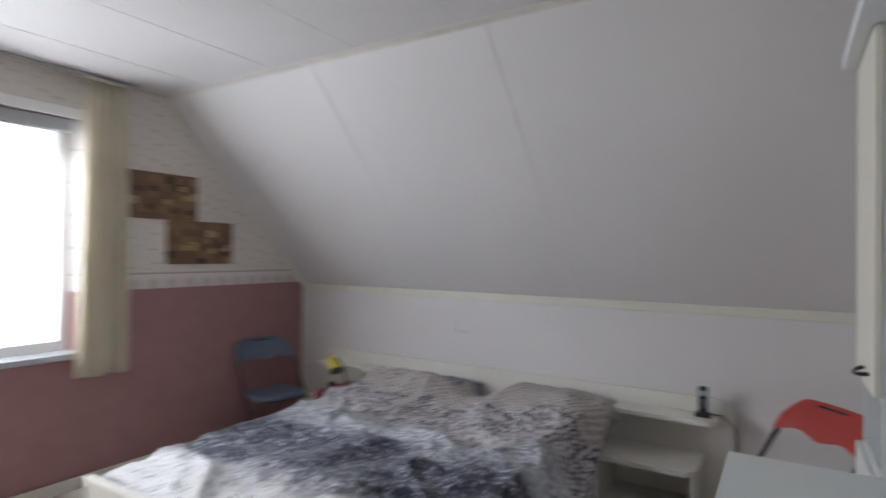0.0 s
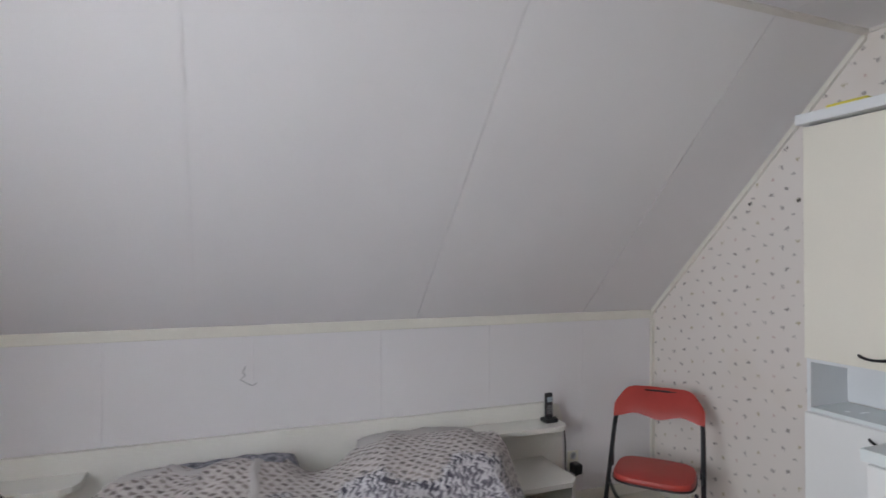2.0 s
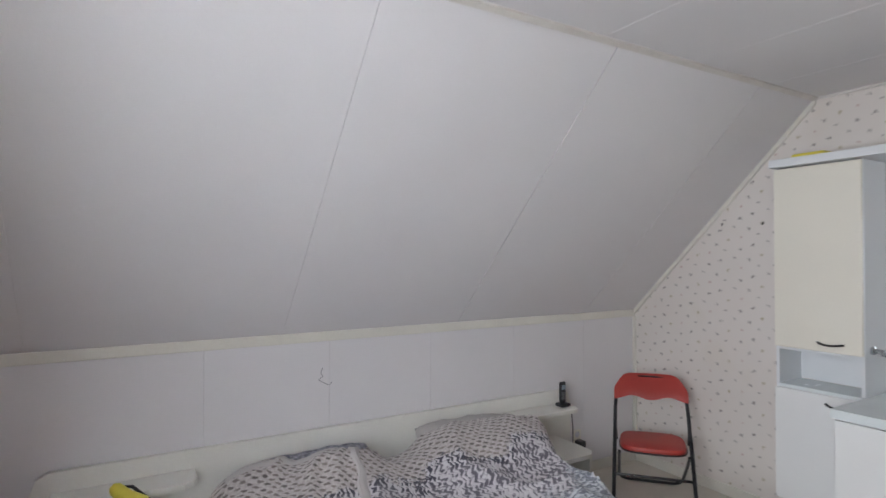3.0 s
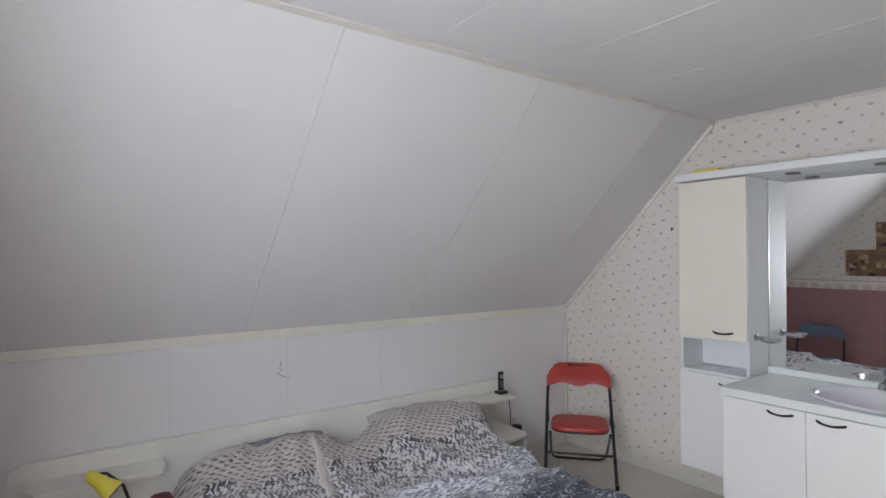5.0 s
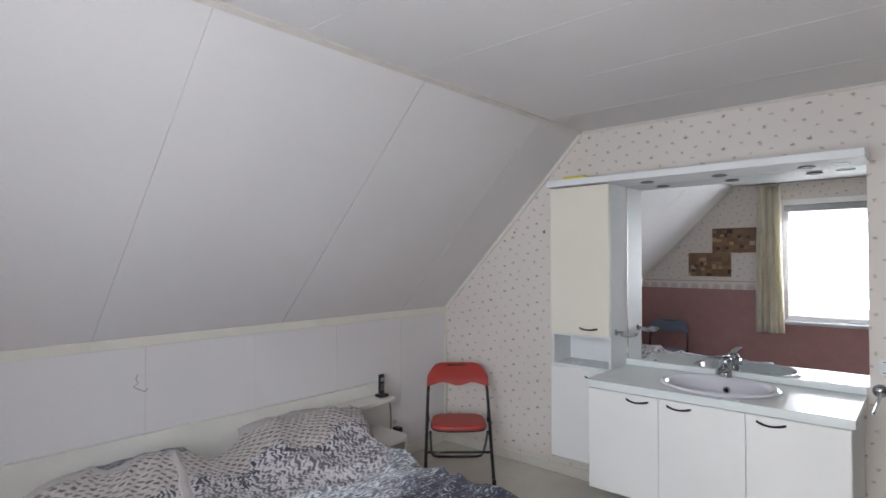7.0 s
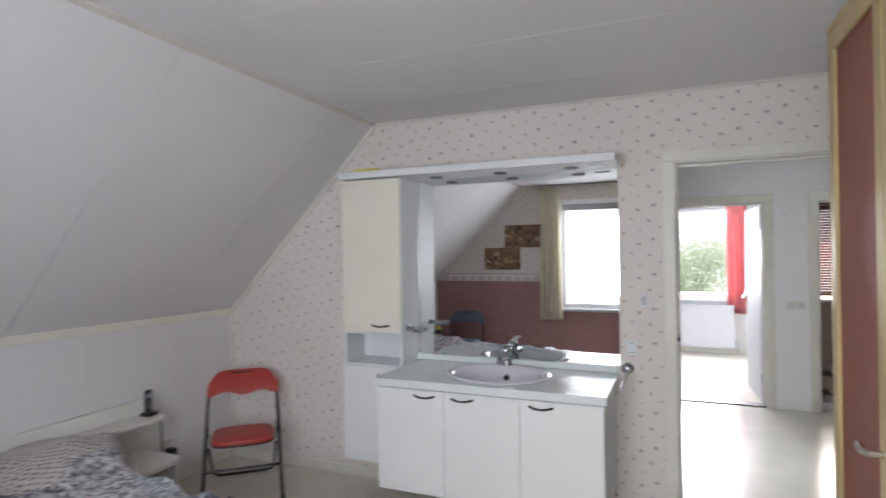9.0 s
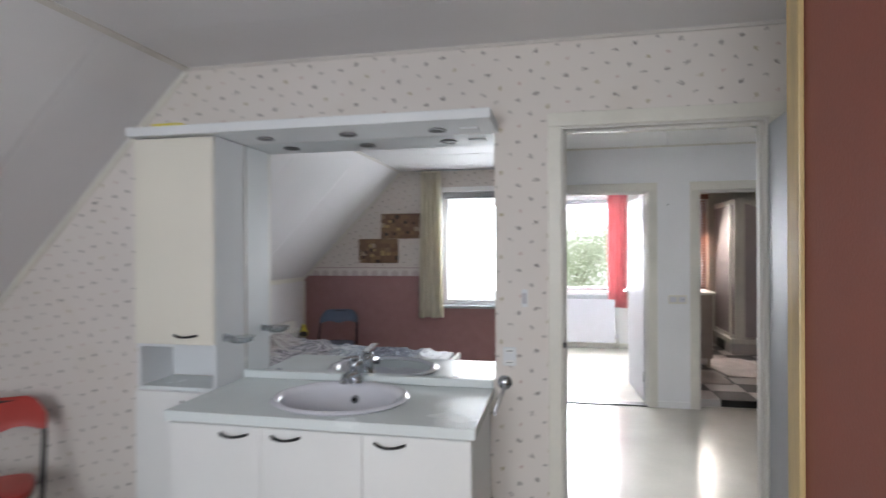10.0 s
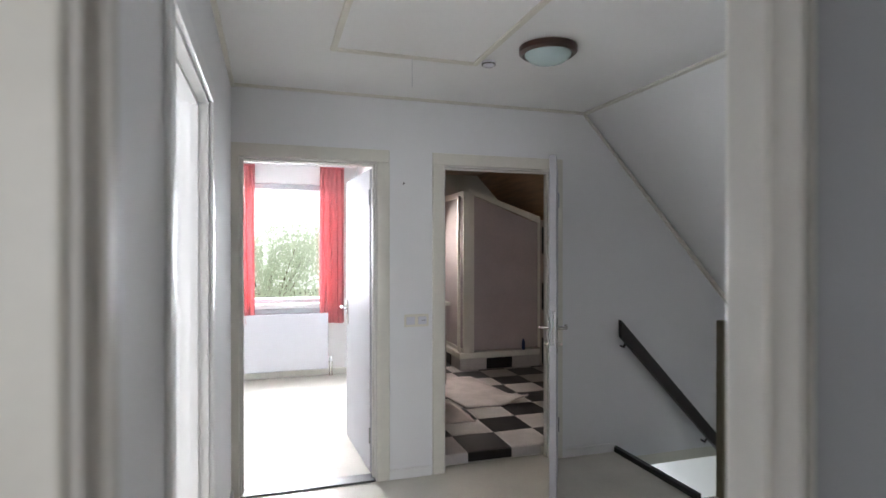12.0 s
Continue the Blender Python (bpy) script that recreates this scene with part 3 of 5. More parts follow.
# ---- windows ----
def window(name, x0, x1, y0, y1, z0, z1, label, sill_side, mullion=None):
    """A window in a wall across x; the frame is x0..x1 thick."""
    root = thing(name, label, "window", kind="structure")
    w = 0.06
    boxes("window_frame", [(x0, x1, y0, y0 + w, z0, z1), (x0, x1, y1 - w, y1, z0, z1), (x0, x1, y0 + w, y1 - w, z0, z0 + w), (x0, x1, y0 + w, y1 - w, z1 - w, z1)], M_WHITE, root, bev=0.004)
    ys = [y0 + w, y1 - w]
    if mullion:
        boxes("window_bar", [(x0, x1, mullion - 0.03, mullion + 0.03, z0 + w, z1 - w)], M_WHITE, root, bev=0.004)
        ys = [y0 + w, mullion - 0.03, mullion + 0.03, y1 - w]
    xm = (x0 + x1) / 2
    for a, b in zip(ys[::2], ys[1::2]):
        p = boxes("pane", [(xm - 0.003, xm + 0.003, a, b, z0 + w, z1 - w)], M_GLASS, root)
        p.visible_shadow = False
    return root


M_SILL = mat("grey_stone_sill", (0.45, 0.47, 0.5), 0.3, var=0.06, fine=80, bump=0.02)
w1 = window("window_1", XW - 0.19, XW - 0.12, W0, W1, WZ0, WZ1, "white framed window against an overcast sky", 1)
boxes("window_sill", [(XW - 0.12, XW + 0.05, W0 - 0.03, W1 + 0.03, WZ0 - 0.03, WZ0 + 0.004)], M_SILL, w1, "grey stone sill", 0.004)
boxes("roller_blind", [(XW - 0.11, XW - 0.05, W0 + 0.03, W1 - 0.03, WZ1 - 0.085, WZ1 - 0.005)], M_SILL, w1, "grey cassette of a rolled-up blind", 0.012)
boxes("architrave", [(XW + 0.0015, XW + 0.018, W0 - 0.05, W0 + 0.012, WZ0 + 0.005, WZ1 + 0.05), (XW + 0.0015, XW + 0.018, W1 - 0.012, W1 + 0.05, WZ0 + 0.005, WZ1 + 0.05), (XW + 0.0015, XW + 0.018, W0 + 0.012, W1 - 0.012, WZ1 - 0.012, WZ1 + 0.05)], M_WHITE, w1, bev=0.004)
w2 = window("window_2", XF + 0.1, XF + 0.17, V0, V1, VZ0, VZ1, "white window with trees outside", -1)
boxes("window_sill", [(XF - 0.035, XF + 0.1, V0 - 0.06, V1 + 0.06, VZ0 - 0.045, VZ0 + 0.003)], M_WHITE, w2, "white sill", 0.004)
boxes("sill_board", [(XF - 0.025, XF - 0.002, V0 - 0.05, V1 + 0.05, VZ0 - 0.12, VZ0 - 0.05)], M_SILL, w2, bev=0.003)
M_SLAT = mat("grey_white_slat", (0.50, 0.50, 0.53), 0.5, var=0.04, bump=0.02)
boxes("blind_box", [(XF + 0.015, XF + 0.075, V0 + 0.02, V1 - 0.02, 2.135, 2.192)], M_SLAT, w2, "pale grey head box of the raised blind", 0.005)
for k in range(5):
    boxes("blind_slat", [(XF + 0.02, XF + 0.07, V0 + 0.02, V1 - 0.02, 2.060 + 0.015 * k, 2.070 + 0.015 * k)], M_SLAT, w2)
w3 = window("window_3", XB + 0.08, XB + 0.15, -1.37, -0.77, 0.85, 2.2, "bathroom window behind a brown blind", -1)
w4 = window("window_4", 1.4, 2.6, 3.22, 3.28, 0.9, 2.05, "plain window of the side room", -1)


# ---- curtains ----
def curtain(name, x, y0, y1, z0, z1, material, label, waves, amp, seed, spread=0.0):
    """A hanging cloth in the y-z plane with uneven folds."""
    rng = random.Random(seed)
    bm = bmesh.new()
    nu, nv = waves * 8, 14
    ph = [rng.uniform(-0.6, 0.6) for _ in range(waves + 2)]
    rows = []
    for j in range(nv + 1):
        f = j / nv
        row = []
        for i in range(nu + 1):
            u = i / nu
            c = u * waves
            a = math.sin(2 * math.pi * c + ph[int(c)] * (0.3 + f)) + 0.35 * math.sin(2 * math.pi * c * 0.47 + seed)
            grow = 0.6 + 0.5 * f
            y = y0 + (y1 - y0) * u + spread * f * (u - 0.5) + 0.006 * math.sin(c * 5 + f * 3)
            row.append(bm.verts.new((x + amp * grow * a, y, z1 + (z0 - z1) * f + 0.006 * math.sin(c * 2.2 + seed) * f)))
        rows.append(row)
    for a, b in zip(rows, rows[1:]):
        for i in range(nu):
            bm.faces.new((a[i], a[i + 1], b[i + 1], b[i]))
    root = thing(name, label, "curtain")
    ob = part("cloth", bm, material, root, "", True)
    s = ob.modifiers.new("thick", "SOLIDIFY")
    s.thickness = 0.003
    boxes("heading", [(x - amp, x + amp, y0, y1, z1 - 0.004, z1 + 0.012)], material, root, "gathered heading tape", 0.003)
    return root


curtain("curtain", XW + 0.075, 2.2, 2.44, 0.66, ZC - 0.03, M_CURT, "cream cotton curtain drawn to the window's side", 5, 0.02, 1, 0.06)
boxes_rail = bmesh.new()
tube(boxes_rail, [(XW + 0.075, 0.3, ZC - 0.012), (XW + 0.075, 2.5, ZC - 0.012)], 0.009, 8)
rail = tagged(part("curtain_rail", boxes_rail, M_SILL), "grey metal curtain rail under the ceiling", "curtain rail")
curtain("curtain", XF - 0.075, -0.17, 0.105, 0.605, 2.385, M_REDC, "bright red curtain beside a white radiator", 5, 0.018, 2)
curtain("curtain", XF - 0.075, 0.81, 1.1, 0.63, 2.385, M_REDC, "bright red curtain beside the far window", 5, 0.018, 5)
bm = bmesh.new()
tube(bm, [(XF - 0.075, -0.3, 2.408), (XF - 0.075, 1.3, 2.408)], 0.01, 8)
for y in (-0.25, 0.5, 1.25):
    tube(bm, [(XF - 0.075, y, 2.408), (XF - 0.075, y, ZC)], 0.006, 6)
tagged(part("curtain_rail", bm, M_WHITE), "white curtain rail in the far room", "curtain rail")

# ---- vanity wall ----
M_VAN = mat("off_white_laminate", (0.775, 0.78, 0.77), 0.33, var=0.015, scale=3, fine=80, bump=0.02)


def bow_handle(parent, x, y, z, length=0.12):
    bm = bmesh.new()
    pts = []
    for k in range(9):
        f = k / 8
        pts.append((x - 0.004 - 0.024 * math.sin(math.pi * f) ** 0.6, y + length * (f - 0.5), z - 0.008 * math.sin(math.pi * f)))
    tube(bm, pts, [0.0055, 0.006, 0.0055, 0.005, 0.005, 0.005, 0.0055, 0.006, 0.0055], 8)
    return part("handle", bm, M_BLACK, parent, "black bow handle", True)


VX, V_Y0, V_Y1, V_Z0, V_Z1 = 0.06, 1.15, 2.385, 0.225, 0.805
van = thing("vanity_unit", "off-white wall-hung vanity unit with three doors under a basin", "cabinet")
boxes("carcass", [(VX + 0.02, XE - 0.001, V_Y0, V_Y0 + 0.018, V_Z0, V_Z1), (VX + 0.02, XE - 0.001, V_Y1 - 0.018, V_Y1, V_Z0, V_Z1), (VX + 0.02, XE - 0.001, V_Y0 + 0.018, V_Y1 - 0.018, V_Z0, V_Z0 + 0.018), (XE - 0.02, XE - 0.001, V_Y0 + 0.018, V_Y1 - 0.018, V_Z0 + 0.018, V_Z1), (VX + 0.02, VX + 0.038, V_Y0 + 0.018, V_Y1 - 0.018, V_Z1 - 0.05, V_Z1)], M_CABW, van)
for a, b, h in ((1.983, 2.385, 2.095), (1.565, 1.983, 1.875), (1.15, 1.565, 1.455)):
    d = boxes("door", [(VX, VX + 0.018, a + 0.0008, b - 0.0008, V_Z0, V_Z1 - 0.012)], M_VAN, van, "off-white laminate door", 0.003)
    bow_handle(d, VX, h, 0.765)
top = thing("worktop", "pale grey laminate worktop with a low upstand", "worktop")
# worktop with an oval hole for the basin
SX, SY, RX, RY = 0.335, 1.76, 0.232, 0.262
bm = bmesh.new()
N = 48
outer, inner = [], []
for k in range(N):
    a = 2 * math.pi * k / N
    c, s = math.cos(a), math.sin(a)
    hx0, hx1, hy0, hy1 = 0.04 - SX, XE - 0.001 - SX, 1.134 - SY, 2.392 - SY
    t = min((hx1 if c > 0 else hx0) / c if abs(c) > 1e-6 else 9, (hy1 if s > 0 else hy0) / s if abs(s) > 1e-6 else 9)
    outer.append((SX + t * c, SY + t * s))
    inner.append((SX + RX * c, SY + RY * s))
for cx, cy in ((0.04, 1.134), (0.04, 2.392), (XE - 0.001, 1.134), (XE - 0.001, 2.392)):
    i = min(range(N), key=lambda k: (outer[k][0] - cx) ** 2 + (outer[k][1] - cy) ** 2)
    outer[i] = (cx, cy)
lv = [[bm.verts.new((x, y, z)) for x, y in ring] for z in (0.805, 0.845) for ring in (outer, inner)]
for k in range(N):
    j = (k + 1) % N
    bm.faces.new((lv[2][k], lv[2][j], lv[3][j], lv[3][k]))
    bm.faces.new((lv[0][k], lv[1][k], lv[1][j], lv[0][j]))
    bm.faces.new((lv[0][k], lv[0][j], lv[2][j], lv[2][k]))
    bm.faces.new((lv[1][k], lv[3][k], lv[3][j], lv[1][j]))
part("top_board", bm, M_TOP, top)
boxes("upstand", [(XE - 0.03, XE - 0.001, 1.134, 2.392, 0.8465, 0.884)], M_TOP, top, bev=0.004)
sink = thing("washbasin", "oval white ceramic washbasin set into the worktop", "washbasin")
bm = bmesh.new()
rings = []
for r, h, dx in ((1.0, 0.0005, 0), (1.03, 0.007, 0), (1.0, 0.015, 0), (0.955, 0.016, -0.004), (0.90, 0.011, -0.020), (0.865, -0.004, -0.030), (0.83, -0.045, -0.034), (0.70, -0.105, -0.034), (0.42, -0.135, -0.034), (0.1, -0.142, -0.034),
                 (0.1, -0.15, -0.034), (0.45, -0.15, -0.034), (0.74, -0.115, -0.034), (0.86, -0.04, -0.03)):
    rings.append([bm.verts.new((SX + dx + 0.255 * r * math.cos(k * math.pi / 28), SY + 0.288 * r * math.sin(k * math.pi / 28), 0.846 + h)) for k in range(56)])
for ra, rb in zip(rings, rings[1:]):
    for k in range(56):
        bm.faces.new((ra[k], ra[(k + 1) % 56], rb[(k + 1) % 56], rb[k]))
part("bowl", bm, M_CERAM, sink, "", True)
bm = bmesh.new()
lathe(bm, [(0.011, 0.006), (0.012, -0.002), (0.018, -0.002), (0.02, 0.004), (0.019, 0.012)], (SX + 0.163, SY, 0.795), 18, "x")
ov = part("overflow", bm, M_CHROME, sink, "chrome overflow ring")
bm = bmesh.new()
lathe(bm, [(0.011, 0.003), (0.001, 0.003), (0.001, 0.006)], (SX + 0.163, SY, 0.795), 14, "x")
part("hole", bm, M_BLACK, ov)
bm = bmesh.new()
lathe(bm, [(0.022, 0.0), (0.024, 0.004), (0.012, 0.003)], (SX - 0.034, SY, 0.7045), 18)
part("drain", bm, M_CHROME, sink, "chrome drain")
tap = thing("mixer_tap", "chrome single-lever mixer tap behind the basin", "tap")
bm = bmesh.new()
lathe(bm, [(0.036, 0), (0.036, 0.006), (0.031, 0.012), (0.031, 0.07), (0.034, 0.076), (0.034, 0.096), (0.026, 0.108), (0.01, 0.112)], (0.55, 1.775, 0.862), 24)
part("body", bm, M_CHROME, tap, "", True)
bm = bmesh.new()
tube(bm, [(0.55, 1.775, 0.900), (0.50, 1.775, 0.912), (0.43, 1.775, 0.914), (0.405, 1.775, 0.905), (0.398, 1.775, 0.890)], [0.024, 0.021, 0.018, 0.017, 0.015], 14)
part("spout", bm, M_CHROME, tap, "", True)
bm = bmesh.new()
prism(bm, [(0.578, 0.9745), (0.570, 0.983), (0.50, 0.990), (0.425, 0.999), (0.424, 0.992), (0.50, 0.981), (0.53, 0.9745)], "y", 1.756, 1.794)
bmesh.ops.bevel(bm, geom=list(bm.edges), offset=0.003, segments=2, affect="EDGES", profile=0.5)
part("lever", bm, M_CHROME, tap)

TX = 0.37
tall = thing("tall_cabinet", "cream wall cabinet with an open niche below its door", "cabinet")
TY0, TY1 = 2.395, 2.815
boxes("side_panel", [(TX + 0.02, XE - 0.001, TY0, TY0 + 0.016, 0.845, 2.015)], M_CABW, tall, "white laminate side")
boxes("side_panel", [(TX + 0.02, XE - 0.001, TY1 - 0.016, TY1, 0.225, 2.015)], M_CABW, tall, "white laminate side")
boxes("shelf", [(TX + 0.02, XE - 0.02, TY0 + 0.016, TY1 - 0.016, 1.03, 1.046)], M_CABW, tall)
boxes("shelf", [(TX + 0.02, XE - 0.02, TY0 + 0.016, TY1 - 0.016, 0.826, 0.842)], M_TOP, tall)
boxes("back", [(XE - 0.02, XE - 0.001, TY0 + 0.016, TY1 - 0.016, 0.845, 2.015)], M_CABW, tall)
boxes("lower_box", [(TX + 0.0185, XE - 0.021, TY0, TY1 - 0.017, 0.225, 0.825)], M_CABW, tall, "white lower box", 0.003)
d = boxes("door", [(TX, TX + 0.018, TY0 + 0.002, TY1 - 0.002, 0.225, 0.823)], M_VAN, tall, "off-white lower door", 0.003)
bow_handle(d, TX, 2.50, 0.782)
d = boxes("door", [(TX, TX + 0.018, TY0 + 0.002, TY1 - 0.002, 1.046, 2.012)], M_CAB, tall, "cream laminate door", 0.003)
bow_handle(d, TX, 2.535, 1.092)

pel = thing("light_pelmet", "white board with recessed spotlights over the mirror", "light pelmet")
bm = bmesh.new()
box(bm, 0.33, XE - 0.001, 1.108, 2.82, 2.019, 2.062, 0.004)
part("board", bm, M_CABW, pel)
M_LENS = mat("grey_lamp_glass", (0.10, 0.10, 0.10), 0.5, var=0.1, bump=0)
M_RING = mat("dull_steel_ring", (0.30, 0.30, 0.31), 0.5, 1.0, var=0.05, bump=0.02)
for y in (2.2, 1.785, 1.365):
    bm = bmesh.new()
    lathe(bm, [(0.034, 0), (0.041, -0.004), (0.04, -0.008), (0.03, -0.009), (0.028, -0.002)], (0.5, y, 2.0185), 24)
    s = part("spotlight", bm, M_RING, pel, "unlit recessed spotlight with a metal ring", True)
    bm = bmesh.new()
    lathe(bm, [(0.027, 0), (0.02, -0.003), (0.005, -0.004)], (0.5, y, 2.0135), 20)
    part("bulb", bm, M_LENS, s)
boxes("switch_plate", [(0.47, 0.53, 1.18, 1.26, 2.011, 2.0185)], M_CABW, pel, "white switch and socket plate", 0.003)

mir = thing("mirror", "large frameless wall mirror over the washbasin", "mirror")
boxes("glass", [(XE - 0.008, XE - 0.0015, 1.125, 2.393, 0.8855, 2.0175)], M_MIRROR, mir)
boxes("edge_strip", [(XE - 0.0105, XE - 0.0082, 2.3865, 2.3935, 0.886, 2.0175)], M_METAL, mir, "narrow bright edge strip")
for y in (1.3, 2.2):
    boxes("clip", [(XE - 0.011, XE - 0.0082, y, y + 0.02, 0.886, 0.896)], M_CHROME, mir)

soap = thing("soap_dish", "glass soap dish on a chrome wall bracket", "soap dish")
bm = bmesh.new()
lathe(bm, [(0.02, 0), (0.02, -0.012), (0.012, -0.016), (0.011, -0.045)], (0.46, TY0 - 0.0005, 1.07), 16, "y")
part("bracket", bm, M_CHROME, soap, "", True)
bm = bmesh.new()
tube(bm, [(0.46 + 0.055 * math.cos(a), TY0 - 0.085 + 0.045 * math.sin(a), 1.058) for a in [k * 0.3927 for k in range(16)]], 0.004, 6, True)
part("ring", bm, M_CHROME, soap, "", True)
M_CLEAR = mat("clear_glass", (0.85, 0.88, 0.9), 0.05, var=0.0, bump=0)
M_CLEAR.node_tree.nodes["Principled BSDF"].inputs["Transmission Weight"].default_value = 0.9
bm = bmesh.new()
lathe(bm, [(0.03, 0), (0.055, 0.008), (0.068, 0.028), (0.063, 0.029), (0.05, 0.013), (0.02, 0.008)], (0.46, TY0 - 0.085, 1.048), 24, "z", 1.1, 0.85)
part("dish", bm, M_CLEAR, soap, "clear moulded glass dish", True)

# small fixtures on the wallpapered wall
sw = thing("light_switch", "small pale wall switch beside the door", "switch")
boxes("plate", [(XE - 0.009, XE - 0.0005, 0.977, 1.005, 1.22, 1.3)], M_CABW, sw, bev=0.003)
boxes("rocker", [(XE - 0.013, XE - 0.0095, 0.982, 1.0, 1.235, 1.285)], M_DOORW, sw, bev=0.002)
sock = thing("wall_socket", "cream double wall socket beside the worktop", "socket")
boxes("plate", [(XE - 0.011, XE - 0.0005, 1.03, 1.09, 0.95, 1.035)], M_CABW, sock, bev=0.004)
for z in (0.966, 1.019):
    cv = boxes("cover", [(XE - 0.0135, XE - 0.0112, 1.039, 1.081, z - 0.009, z + 0.009)], M_VAN, sock, bev=0.002)
    boxes("slot", [(XE - 0.0145, XE - 0.0137, 1.047, 1.073, z - 0.002, z + 0.002)], M_LENS, cv, "dark slot")
ring = thing("towel_bar", "chrome swing-out towel bar beside the vanity", "towel bar")
bm = bmesh.new()
lathe(bm, [(0.033, 0), (0.033, -0.009), (0.024, -0.015), (0.022, -0.03), (0.012, -0.036)], (XE - 0.0005, 1.083, 0.872), 22, "x")
part("bracket", bm, M_CHROME, ring, "", True)
bm = bmesh.new()
tube(bm, [(XE - 0.03, 1.083, 0.868), (XE - 0.06, 1.083, 0.852), (XE - 0.12, 1.084, 0.846), (0.24, 1.087, 0.843)], [0.012, 0.009, 0.0075, 0.0075], 12)
part("bar", bm, M_CHROME, ring, "", True)
for y, z in ((3.02, 1.735), (3.28, 1.742)):
    hk = thing("wall_hook", "small dark brass wall hook", "hook", "hooks on the wallpaper")
    bm = bmesh.new()
    tube(bm, [(XE - 0.001, y, z + 0.008), (XE - 0.008, y, z + 0.005), (XE - 0.014, y, z - 0.008), (XE - 0.02, y, z - 0.002), (XE - 0.02, y, z + 0.006)], 0.0024, 6)
    part("hook", bm, M_DARKW, hk)
    boxes("plate", [(XE - 0.0045, XE - 0.0005, y - 0.005, y + 0.005, z - 0.004, z + 0.014)], M_METAL, hk)
M_YELLOW = mat("yellow_plastic", (0.72, 0.62, 0.08), 0.4, var=0.06, bump=0.04)
bm = bmesh.new()
box(bm, 0.37, 0.46, 2.56, 2.72, 2.064, 2.084, 0.008)
tagged(part("sponge_cloth", bm, M_YELLOW), "folded yellow cloth on top of the pelmet", "cloth")

# ---- wardrobe ----
wr = thing("wardrobe", "tall wardrobe with rust-red doors in ochre wooden frames", "wardrobe")
WX1, WY, WZ = -0.664, 0.39, 2.21
WX0 = WX1 - 1.4
boxes("carcass", [(WX0, WX1 - 0.004, YB + 0.002, WY - 0.03, 0.0, WZ - 0.02)], M_OAK, wr, "ochre wooden body", 0.003)
boxes("top_board", [(WX0 - 0.004, WX1, YB + 0.002, WY + 0.003, WZ - 0.0195, WZ)], M_OAK, wr, bev=0.004)
for k in range(3):
    a = WX1 - 0.467 * k
    b = a - 0.463
    d = boxes("door", [(b, a, WY - 0.028, WY - 0.012, 0.06, WZ - 0.02)], M_RUST, wr, "rust-red door panel")
    boxes("door_frame", [(a - 0.057, a, WY - 0.0115, WY, 0.06, WZ - 0.021), (b, b + 0.057, WY - 0.0115, WY, 0.06, WZ - 0.021), (b + 0.057, a - 0.057, WY - 0.0115, WY, 0.06, 0.12), (b + 0.057, a - 0.057, WY - 0.0115, WY, WZ - 0.08, WZ - 0.021)], M_OAK, d, "ochre wooden frame", 0.003)
    bm = bmesh.new()
    hx = b + 0.028
    tube(bm, [(hx, WY, 1.06), (hx, WY + 0.03, 1.06), (hx + 0.015, WY + 0.036, 1.06), (hx + 0.06, WY + 0.034, 1.063)], [0.009, 0.008, 0.009, 0.008], 10)
    part("handle", bm, M_METAL, d, "metal lever handle", True)
boxes("plinth", [(WX0 + 0.01, WX1 - 0.01, WY - 0.05, WY - 0.031, 0.0, 0.058)], M_OAK, wr)


